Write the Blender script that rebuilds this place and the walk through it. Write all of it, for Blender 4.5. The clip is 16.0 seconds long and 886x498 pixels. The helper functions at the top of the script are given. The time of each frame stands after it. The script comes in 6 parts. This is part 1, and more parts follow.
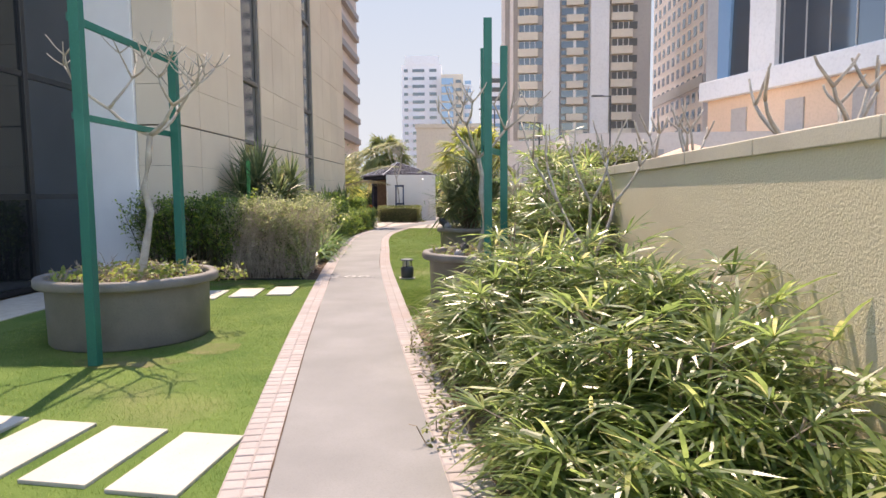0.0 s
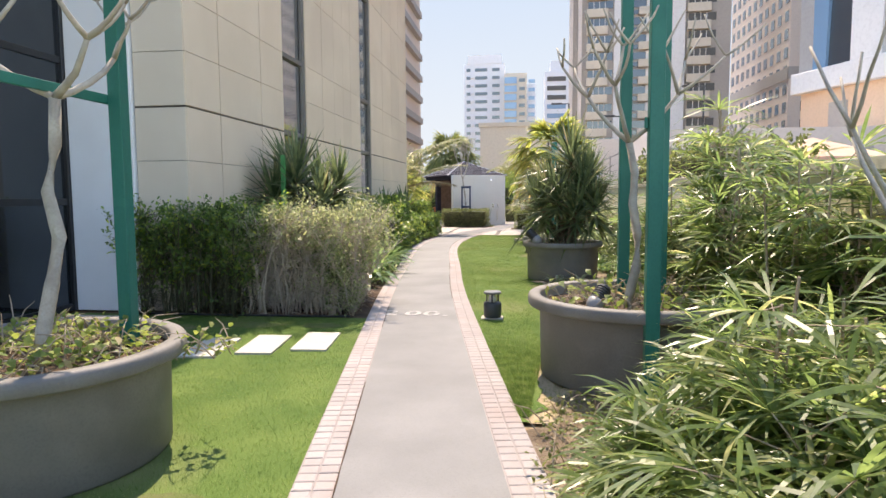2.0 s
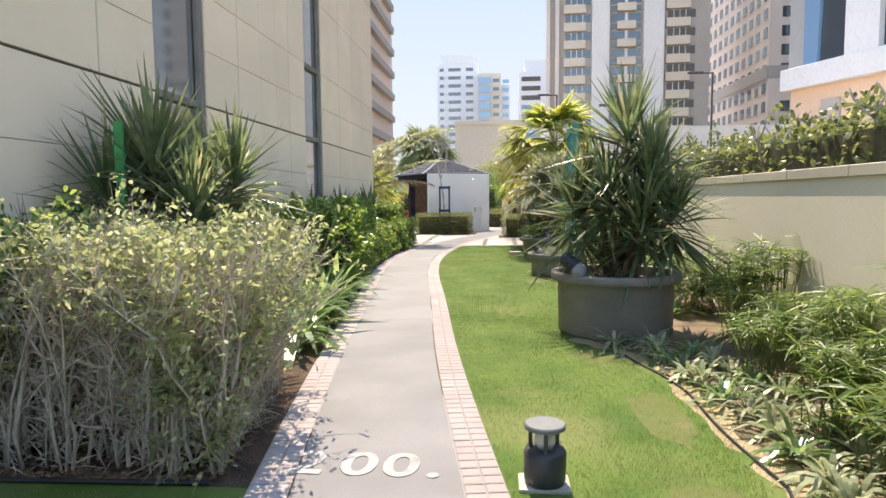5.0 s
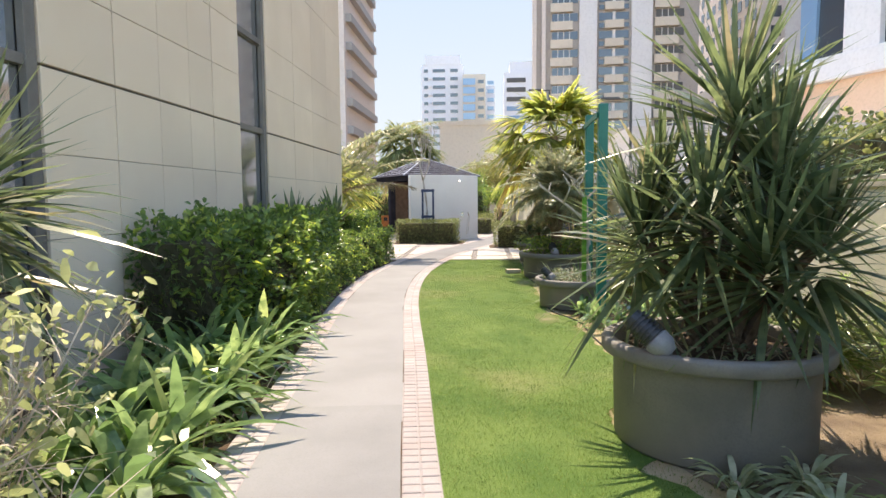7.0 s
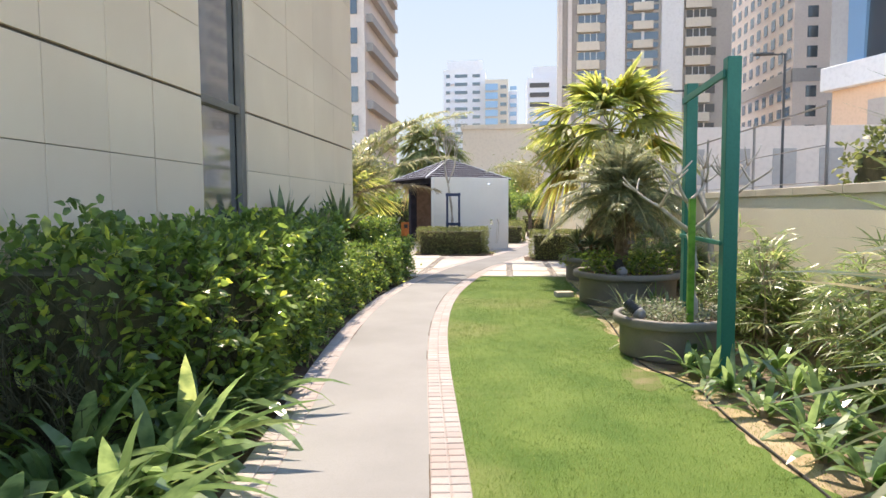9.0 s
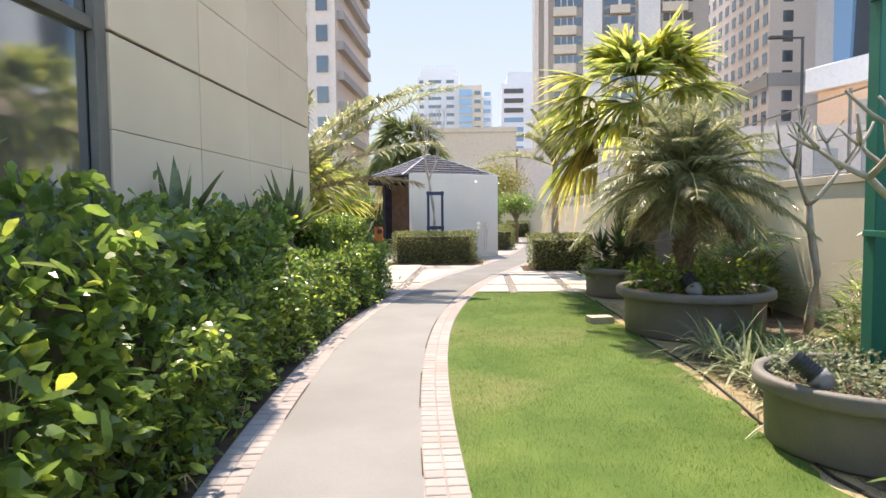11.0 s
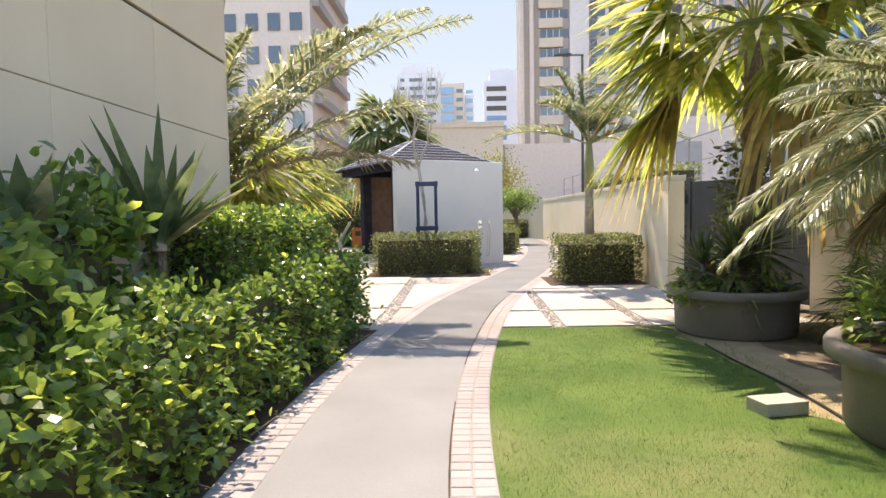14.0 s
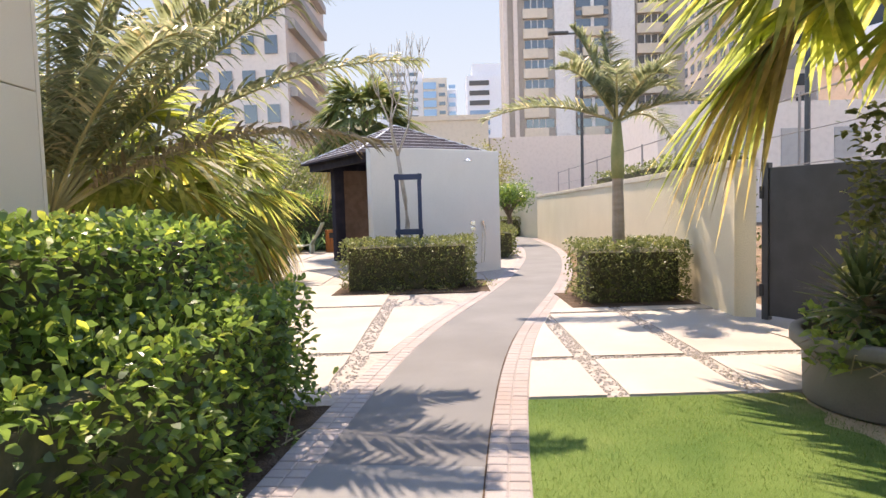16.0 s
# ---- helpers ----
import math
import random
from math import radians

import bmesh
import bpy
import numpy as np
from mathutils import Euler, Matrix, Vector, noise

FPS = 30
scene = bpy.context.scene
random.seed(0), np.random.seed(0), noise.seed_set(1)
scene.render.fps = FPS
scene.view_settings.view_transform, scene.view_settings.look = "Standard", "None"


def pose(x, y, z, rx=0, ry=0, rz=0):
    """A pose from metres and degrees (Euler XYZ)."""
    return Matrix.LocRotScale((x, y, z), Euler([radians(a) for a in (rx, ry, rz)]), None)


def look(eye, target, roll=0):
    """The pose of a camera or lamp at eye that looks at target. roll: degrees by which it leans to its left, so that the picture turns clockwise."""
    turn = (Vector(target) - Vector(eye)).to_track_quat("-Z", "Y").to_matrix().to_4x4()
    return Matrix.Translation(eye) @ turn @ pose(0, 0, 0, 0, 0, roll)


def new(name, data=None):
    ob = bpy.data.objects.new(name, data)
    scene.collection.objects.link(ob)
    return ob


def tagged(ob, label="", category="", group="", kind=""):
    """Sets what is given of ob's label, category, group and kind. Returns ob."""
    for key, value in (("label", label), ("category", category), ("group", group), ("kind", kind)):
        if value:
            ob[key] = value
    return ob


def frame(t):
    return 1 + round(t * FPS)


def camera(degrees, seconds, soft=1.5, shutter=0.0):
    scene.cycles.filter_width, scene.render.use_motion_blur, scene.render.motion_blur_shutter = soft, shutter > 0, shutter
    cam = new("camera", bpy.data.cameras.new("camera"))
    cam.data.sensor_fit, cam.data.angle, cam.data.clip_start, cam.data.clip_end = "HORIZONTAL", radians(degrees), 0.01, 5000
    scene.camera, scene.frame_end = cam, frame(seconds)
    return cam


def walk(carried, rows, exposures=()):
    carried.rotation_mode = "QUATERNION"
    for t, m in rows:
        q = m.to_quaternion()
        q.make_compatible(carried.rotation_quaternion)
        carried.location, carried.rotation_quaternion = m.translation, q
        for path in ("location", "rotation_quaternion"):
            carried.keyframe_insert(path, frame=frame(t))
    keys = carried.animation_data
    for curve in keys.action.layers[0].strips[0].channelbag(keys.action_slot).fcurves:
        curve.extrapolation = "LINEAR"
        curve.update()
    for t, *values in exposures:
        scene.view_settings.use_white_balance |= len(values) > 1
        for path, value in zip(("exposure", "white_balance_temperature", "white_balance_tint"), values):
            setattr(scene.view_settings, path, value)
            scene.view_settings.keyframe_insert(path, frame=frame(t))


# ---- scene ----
cam = camera(70.0, 16.0)
PATH = [
    (0, (0.118, 0.127, 1.48), (0.043, 2.118, 1.308), -0.5),
    (0.5, (-0.036, 0.922, 1.489), (-0.185, 2.909, 1.319), -0.5),
    (1, (-0.183, 1.714, 1.508), (-0.392, 3.696, 1.339), -0.6),
    (1.5, (-0.347, 2.553, 1.518), (-0.592, 4.531, 1.35), -0.5),
    (2, (-0.509, 3.347, 1.548), (-0.773, 5.322, 1.38), -0.4),
    (2.5, (-0.601, 4.118, 1.531), (-0.874, 6.092, 1.365), -0.4),
    (3, (-0.722, 4.892, 1.555), (-0.995, 6.866, 1.39), -0.4),
    (3.5, (-0.809, 5.635, 1.559), (-1.074, 7.611, 1.395), -0.3),
    (4, (-0.924, 6.386, 1.578), (-1.167, 8.365, 1.414), -0.3),
    (4.5, (-1.069, 7.146, 1.585), (-1.281, 9.128, 1.422), -0.3),
    (5, (-1.176, 7.921, 1.55), (-1.357, 9.906, 1.387), -0.5),
    (7.5, (-1.445, 11.671, 1.64), (-1.577, 13.661, 1.487), -0.5),
    (8, (-1.527, 12.309, 1.637), (-1.684, 14.297, 1.489), -0.3),
    (8.5, (-1.664, 13.017, 1.629), (-1.848, 15.004, 1.488), -0.4),
    (9, (-1.79, 13.758, 1.59), (-1.988, 15.744, 1.454), -0.3),
    (11.5, (-2.41, 17.537, 1.387), (-2.507, 19.531, 1.275), -0.5),
    (12, (-2.516, 18.141, 1.398), (-2.606, 20.135, 1.283), -0.5),
    (12.5, (-2.594, 18.762, 1.376), (-2.683, 20.757, 1.26), -0.6),
    (13, (-2.66, 19.415, 1.367), (-2.747, 21.41, 1.25), -0.7),
    (13.5, (-2.728, 20.166, 1.334), (-2.807, 22.161, 1.219), -1.1),
    (14, (-2.786, 20.842, 1.307), (-2.846, 22.838, 1.194), -1.0),
    (14.5, (-2.835, 21.499, 1.336), (-2.882, 23.494, 1.218), -1.5),
    (15, (-2.885, 22.202, 1.332), (-2.912, 24.199, 1.212), -1.6),
    (15.5, (-2.881, 22.86, 1.357), (-2.899, 24.856, 1.234), -1.7),
    (16, (-2.896, 23.526, 1.37), (-2.907, 25.522, 1.244), -1.7),
]
walk(cam, [(t, look(eye, target, roll)) for t, eye, target, roll in PATH], [(0.0, 1.72, 8000, 21), (1.5, 1.78, 7850, 18), (3.0, 1.90, 7700, 15), (12.5, 1.92, 7700, 14), (16.0, 1.88, 7850, 20)])

# ---- light ----
SUN_EL, SUN_AZ = 59.5, 348.0   # degrees; azimuth measured from +y towards +x
world = bpy.data.worlds.new("world")
scene.world = world
world.use_nodes = True
wn = world.node_tree.nodes
sky = wn.new("ShaderNodeTexSky")
sky.sky_type = 'NISHITA'
sky.sun_disc = False
sky.altitude = 1200
sky.air_density, sky.dust_density, sky.ozone_density = 1.15, 0.15, 2.2
sky.sun_elevation = radians(SUN_EL)
sky.sun_rotation = radians(SUN_AZ)
wn["Background"].inputs["Strength"].default_value = 0.15
world.node_tree.links.new(sky.outputs[0], wn["Background"].inputs["Color"])
sun_data = bpy.data.lights.new("sun", 'SUN')
sun_data.energy, sun_data.angle, sun_data.color = 2.35, radians(0.5), (1.0, 0.93, 0.83)
sun = new("sun", sun_data)
az, el = radians(SUN_AZ), radians(SUN_EL)
sun_dir = Vector((math.sin(az) * math.cos(el), math.cos(az) * math.cos(el), math.sin(el)))
sun.matrix_world = look(sun_dir * 60, (0, 0, 0))


# ---- materials ----
def nodes_of(name):
    m = bpy.data.materials.new(name)
    m.use_nodes = True
    t = m.node_tree
    return m, t, t.nodes["Principled BSDF"]


def noise_fac(t, scale, detail=4.0, lo=0.35, hi=0.65, stretch=(1, 1, 1)):
    geo = t.nodes.new("ShaderNodeNewGeometry")
    mp = t.nodes.new("ShaderNodeMapping")
    mp.inputs["Scale"].default_value = stretch
    t.links.new(geo.outputs["Position"], mp.inputs["Vector"])
    n = t.nodes.new("ShaderNodeTexNoise")
    n.inputs["Scale"].default_value, n.inputs["Detail"].default_value = scale, detail
    t.links.new(mp.outputs[0], n.inputs["Vector"])
    r = t.nodes.new("ShaderNodeMapRange")
    r.inputs[1].default_value, r.inputs[2].default_value = lo, hi
    t.links.new(n.outputs["Fac"], r.inputs[0])
    return r.outputs[0]


def mix_col(t, fac, a, b):
    m = t.nodes.new("ShaderNodeMix")
    m.data_type = 'RGBA'
    if isinstance(fac, float):
        m.inputs[0].default_value = fac
    else:
        t.links.new(fac, m.inputs[0])
    for sock, v in ((m.inputs[6], a), (m.inputs[7], b)):
        if isinstance(v, tuple):
            sock.default_value = (*v, 1)
        else:
            t.links.new(v, sock)
    return m.outputs[2]


def surface(name, c1, c2, scale=3.0, fine=60.0, rough=0.85, bump=0.3, dist=0.004, metal=0.0, c3=None, vary=0.0, spec=0.3, stretch=(1, 1, 1)):
    """Two colours mixed by a broad noise, fine grain and relief, optional stains and piece-to-piece variation."""
    m, t, b = nodes_of(name)
    col = mix_col(t, noise_fac(t, scale, stretch=stretch), c1, c2)
    dark = tuple(v * 0.78 for v in c1)
    grain = noise_fac(t, fine, 2.0, 0.45, 0.8)
    half = t.nodes.new("ShaderNodeMath")
    half.operation = 'MULTIPLY'
    half.inputs[1].default_value = 0.45
    t.links.new(grain, half.inputs[0])
    col = mix_col(t, half.outputs[0], col, dark)
    if c3:
        col = mix_col(t, noise_fac(t, scale * 0.35, 6.0, 0.55, 0.72), col, c3)
    if vary:
        oi = t.nodes.new("ShaderNodeObjectInfo")
        r = t.nodes.new("ShaderNodeMapRange")
        r.inputs[3].default_value, r.inputs[4].default_value = 1 - vary, 1 + vary
        t.links.new(oi.outputs["Random"], r.inputs[0])
        h = t.nodes.new("ShaderNodeHueSaturation")
        t.links.new(r.outputs[0], h.inputs["Value"])
        t.links.new(col, h.inputs["Color"])
        col = h.outputs[0]
    t.links.new(col, b.inputs["Base Color"])
    b.inputs["Roughness"].default_value, b.inputs["Metallic"].default_value = rough, metal
    b.inputs["Specular IOR Level"].default_value = spec
    if bump:
        bp = t.nodes.new("ShaderNodeBump")
        bp.inputs["Strength"].default_value, bp.inputs["Distance"].default_value = bump, dist
        t.links.new(noise_fac(t, fine, 5.0, 0.2, 0.8), bp.inputs["Height"])
        t.links.new(bp.outputs[0], b.inputs["Normal"])
    return m


def leaf(name, c1, c2, c3=None, trans=0.4, rough=0.4, spec=0.4):
    """Leaf: colour by leaf (random per island), light passing through."""
    m, t, b = nodes_of(name)
    geo = t.nodes.new("ShaderNodeNewGeometry")
    ramp = t.nodes.new("ShaderNodeValToRGB")
    ramp.color_ramp.elements[0].color, ramp.color_ramp.elements[1].color = (*c1, 1), (*c2, 1)
    ramp.color_ramp.elements[1].position = 0.8
    if c3:
        e = ramp.color_ramp.elements.new(0.97)
        e.color = (*c3, 1)
    t.links.new(geo.outputs["Random Per Island"], ramp.inputs[0])
    col = mix_col(t, noise_fac(t, 9.0, 3.0, 0.4, 0.7), ramp.outputs[0], tuple(v * 0.7 for v in c1))
    t.links.new(col, b.inputs["Base Color"])
    b.inputs["Roughness"].default_value, b.inputs["Specular IOR Level"].default_value = rough, spec
    tr = t.nodes.new("ShaderNodeBsdfTranslucent")
    hs = t.nodes.new("ShaderNodeHueSaturation")
    hs.inputs["Hue"].default_value, hs.inputs["Saturation"].default_value, hs.inputs["Value"].default_value = 0.49, 1.0, 1.6
    t.links.new(col, hs.inputs["Color"])
    t.links.new(hs.outputs[0], tr.inputs["Color"])
    ms = t.nodes.new("ShaderNodeMixShader")
    ms.inputs[0].default_value = trans
    t.links.new(b.outputs[0], ms.inputs[1])
    t.links.new(tr.outputs[0], ms.inputs[2])
    t.links.new(ms.outputs[0], t.nodes["Material Output"].inputs["Surface"])
    return m


def glassy(name, col, rough=0.05, spec=0.8):
    m, t, b = nodes_of(name)
    b.inputs["Base Color"].default_value = (*col, 1)
    b.inputs["Roughness"].default_value, b.inputs["Specular IOR Level"].default_value = rough, spec
    b.inputs["Coat Weight"].default_value, b.inputs["Coat Roughness"].default_value = 0.6, 0.03
    return m


SOIL = surface("soil", (.16, .10, .06), (.25, .17, .10), 2.5, 45, .95, .8, .02, c3=(.33, .24, .15))
MULCH = surface("mulch", (.07, .045, .03), (.13, .085, .055), 5, 55, .95, .9, .02)
BEDSOIL = surface("bed_soil", (.15, .11, .075), (.24, .185, .125), 4, 55, .95, .9, .015, c3=(.33, .26, .175))
SAND = surface("sand", (.42, .33, .21), (.33, .25, .15), 4, 80, .95, .4, .006)
TURF = surface("turf", (.065, .125, .02), (.12, .18, .038), 1.6, 140, .9, .5, .008, c3=(.19, .20, .075))
CONCRETE = surface("path_concrete", (.195, .193, .190), (.238, .235, .231), 1.3, 120, .8, .25, .002, c3=(.17, .165, .16))
PALECONCRETE = surface("bend_concrete", (.222, .219, .215), (.262, .258, .253), 1.1, 120, .8, .25, .002, c3=(.195, .19, .185))
GREYCONCRETE = surface("plaza_concrete", (.165, .163, .162), (.195, .193, .19), 1.3, 120, .8, .25, .002, c3=(.145, .14, .138))
SETT = surface("sett", (.345, .30, .283), (.385, .35, .335), 2.5, 110, .85, .4, .003, c3=(.34, .275, .25), vary=.08)
JOINT = surface("joint_mortar", (.285, .25, .235), (.325, .29, .275), 8, 120, .95, .4, .003)
PAVER = surface("paver", (.41, .37, .325), (.46, .425, .375), 1.2, 110, .8, .25, .002, c3=(.37, .315, .275), vary=.04)
STEP = surface("step_slab", (.44, .42, .36), (.50, .47, .41), 2.5, 110, .8, .25, .002, vary=.05)
PEBBLE = surface("pebble", (.31, .275, .245), (.40, .36, .32), 15, 90, .7, .2, .003)
PANEL = surface("stone_panel", (.70, .565, .42), (.75, .615, .465), 0.9, 160, .75, .12, .001, vary=.03, c3=(.66, .53, .40))
GREYPANEL = surface("grey_panel", (.63, .545, .43), (.67, .585, .47), 0.9, 160, .75, .12, .001, vary=.03)
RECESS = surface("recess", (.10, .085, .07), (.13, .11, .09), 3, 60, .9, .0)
WHITEPLASTER = surface("white_plaster", (.70, .71, .71), (.75, .76, .76), 1.5, 90, .8, .15, .002)
RENDERWALL = surface("wall_render", (.69, .605, .43), (.74, .655, .475), 0.8, 75, .9, .6, .006, c3=(.64, .56, .39))
# smoother finish; its paler tone is sunlight put into the colour
SMOOTHSUNWALL = surface("smooth_sunlit_render", (.77, .70, .545), (.81, .74, .585), 0.8, 75, .9, .15, .002, c3=(.72, .645, .49))
COPING = surface("coping", (.56, .50, .40), (.62, .56, .45), 2, 80, .85, .3, .003, c3=(.45, .40, .32))
SHOWERWALL = surface("shower_wall", (.66, .64, .59), (.70, .68, .63), 0.9, 60, .85, .3, .003)
POTMAT = surface("planter_resin", (.165, .153, .137), (.215, .20, .18), 3, 70, .6, .2, .002, c3=(.25, .225, .195), spec=.35)
GREENWOOD = surface("green_painted_wood", (.010, .135, .10), (.016, .17, .125), 3, 60, .45, .25, .002, c3=(.03, .20, .15), stretch=(1, 1, .15))
BLUEWOOD = surface("blue_painted_wood", (.025, .04, .085), (.035, .055, .11), 3, 60, .55, .2, .002)
BARK = surface("bare_bark", (.34, .30, .25), (.46, .42, .35), 9, 60, .85, .6, .005)
PALMBARK = surface("palm_bark", (.16, .11, .07), (.27, .20, .14), 12, 40, .95, .9, .02)
REDBARK = surface("palm_boot", (.22, .10, .06), (.30, .17, .10), 14, 40, .95, .9, .02)
TWIG = surface("dry_twig", (.30, .23, .16), (.42, .34, .25), 10, 60, .9, .4, .003)
# dark twigs; also the hedge insides, where the darkness is painted shade
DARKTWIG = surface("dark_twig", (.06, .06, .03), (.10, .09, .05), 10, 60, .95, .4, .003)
DARKSTEEL = surface("dark_steel", (.035, .037, .04), (.05, .052, .055), 5, 80, .45, .15, .001, spec=.5)
BLACKFRAME = surface("black_frame", (.012, .013, .015), (.02, .02, .022), 5, 80, .35, .05, .001, spec=.5)
CAPMETAL = surface("bollard_cap", (.15, .155, .155), (.19, .195, .195), 6, 80, .5, .1, .001, metal=.2)
LENS = glassy("lamp_lens", (.55, .52, .45), .15)
CHROME = surface("chrome", (.75, .75, .76), (.8, .8, .8), 6, 80, .15, .0, metal=1.0)
RUBBER = surface("black_hose", (.02, .02, .02), (.035, .032, .03), 6, 80, .6, .2, .001)
ORANGE = surface("orange_wood", (.42, .14, .04), (.50, .19, .06), 7, 60, .6, .3, .002, stretch=(1, 1, .2))
ROOFDARK = surface("dark_timber", (.022, .02, .028), (.034, .031, .04), 4, 60, .85, .3, .002, spec=.1)
ROOFWHITE = surface("white_batten", (.66, .66, .70), (.72, .72, .75), 4, 60, .6, .1, .001)
BLOCK = surface("concrete_block", (.42, .38, .31), (.50, .46, .38), 8, 70, .9, .5, .004)
PAINT = surface("path_paint", (.40, .39, .375), (.30, .295, .285), 22, 120, .8, .2, .001, c3=(.215, .21, .205))
TINTGLASS = surface("tinted_glass", (.075, .085, .095), (.09, .10, .11), .5, 3, .04, .0, metal=.85, spec=.6)
WINGLASS = surface("window_glass", (.42, .44, .45), (.46, .48, .49), .5, 3, .06, .0, metal=.85, spec=.6)
T_BEIGE = surface("tower_beige", (.62, .55, .45), (.66, .59, .49), .1, 3, .85, .0)
T_BROWN = surface("tower_brown", (.40, .36, .33), (.44, .40, .36), .1, 3, .85, .0)
T_WHITE = surface("tower_white", (.68, .67, .66), (.74, .73, .72), .1, 3, .85, .0)
T_PINK = surface("tower_pink", (.64, .57, .52), (.68, .61, .56), .1, 3, .85, .0)
# far towers: distance haze mixed into the wall colour, paler and bluer
T_HAZE = surface("tower_haze", (.66, .68, .72), (.72, .74, .78), .05, 2, .9, .0)
T_PEACH = surface("peach_render", (.68, .48, .34), (.74, .53, .38), .1, 4, .85, .0)
T_GREY = surface("tower_grey", (.36, .35, .34), (.40, .39, .38), .1, 3, .85, .0)
T_GLASS = glassy("tower_glass", (.05, .065, .075), .08)
T_BLUE = glassy("tower_blue_glass", (.16, .30, .46), .12)
T_DARKGLASS = glassy("dark_curtain_glass", (.035, .05, .065), .06)
CANVAS = surface("sunshade_canvas", (.62, .38, .27), (.68, .44, .32), 2, 40, .9, .1, .002)
REDROOF = surface("red_slats", (.40, .13, .07), (.46, .17, .09), 3, 40, .8, .2, .004)

HEDGE_PALE = leaf("pale_hedge_leaf", (.20, .24, .10), (.42, .45, .22), (.55, .56, .34), .5, .45)
HEDGE_DARK = leaf("glossy_hedge_leaf", (.085, .15, .04), (.22, .34, .065), (.52, .58, .09), .5, .30, .55)
HEDGE_MID = leaf("clipped_hedge_leaf", (.10, .125, .04), (.22, .255, .08), (.38, .38, .13), .45, .4, .4)
RHAPIS = leaf("lady_palm_leaf", (.11, .175, .05), (.26, .345, .11), (.52, .50, .22), .58, .34, .6)
DRACAENA = leaf("dracaena_leaf", (.09, .13, .06), (.20, .25, .11), (.38, .32, .17), .42, .36, .5)
FANLEAF = leaf("fan_palm_leaf", (.18, .23, .055), (.36, .38, .10), (.56, .46, .14), .78, .42)
FANDRY = leaf("dry_fan_leaf", (.38, .31, .12), (.52, .43, .16), (.27, .19, .10), .6, .6)
FANDARK = leaf("dark_fan_leaf", (.10, .14, .045), (.21, .25, .08), (.34, .31, .11), .5, .6)
FEATHER = leaf("feather_palm_leaf", (.15, .18, .09), (.31, .33, .18), (.50, .43, .24), .52, .34, .6)
FEATHERDRY = leaf("dry_feather_leaf", (.16, .14, .07), (.30, .24, .13), (.4, .3, .2), .3, .5)
STRAP = leaf("strap_leaf", (.13, .23, .085), (.28, .39, .15), (.44, .50, .18), .5, .26, .8)
SPIDER = leaf("variegated_leaf", (.22, .27, .13), (.50, .52, .36), (.12, .18, .06), .35, .4)
WEED = leaf("ground_cover_leaf", (.14, .21, .045), (.32, .38, .085), (.46, .36, .18), .45, .5)
SEDUM = leaf("grey_green_leaf", (.12, .16, .08), (.24, .28, .16), (.3, .3, .18), .3, .5)
GRASS = leaf("grass_blade", (.075, .15, .026), (.185, .275, .06), (.35, .34, .15), .4, .5, .25)
SPROUT = leaf("young_leaf", (.10, .28, .05), (.2, .4, .08), None, .4, .4)

# ---- geometry helpers ----
RNG = np.random.default_rng(7)


def obj(name, verts, faces, material, smooth=False):
    me = bpy.data.meshes.new(name)
    me.from_pydata(verts.tolist() if hasattr(verts, "tolist") else verts, [], faces.tolist() if hasattr(faces, "tolist") else faces)
    for m in (material if isinstance(material, (list, tuple)) else [material]):
        me.materials.append(m)
    if smooth:
        me.polygons.foreach_set("use_smooth", [True] * len(me.polygons))
    me.update()
    return new(name, me)


def under(child, parent):
    child.parent = parent
    return child


def thing(name, at, label, category, group="", kind=""):
    e = new(name)
    e.location = at
    e.empty_display_size = 0.2
    return tagged(e, label, category, group, kind)


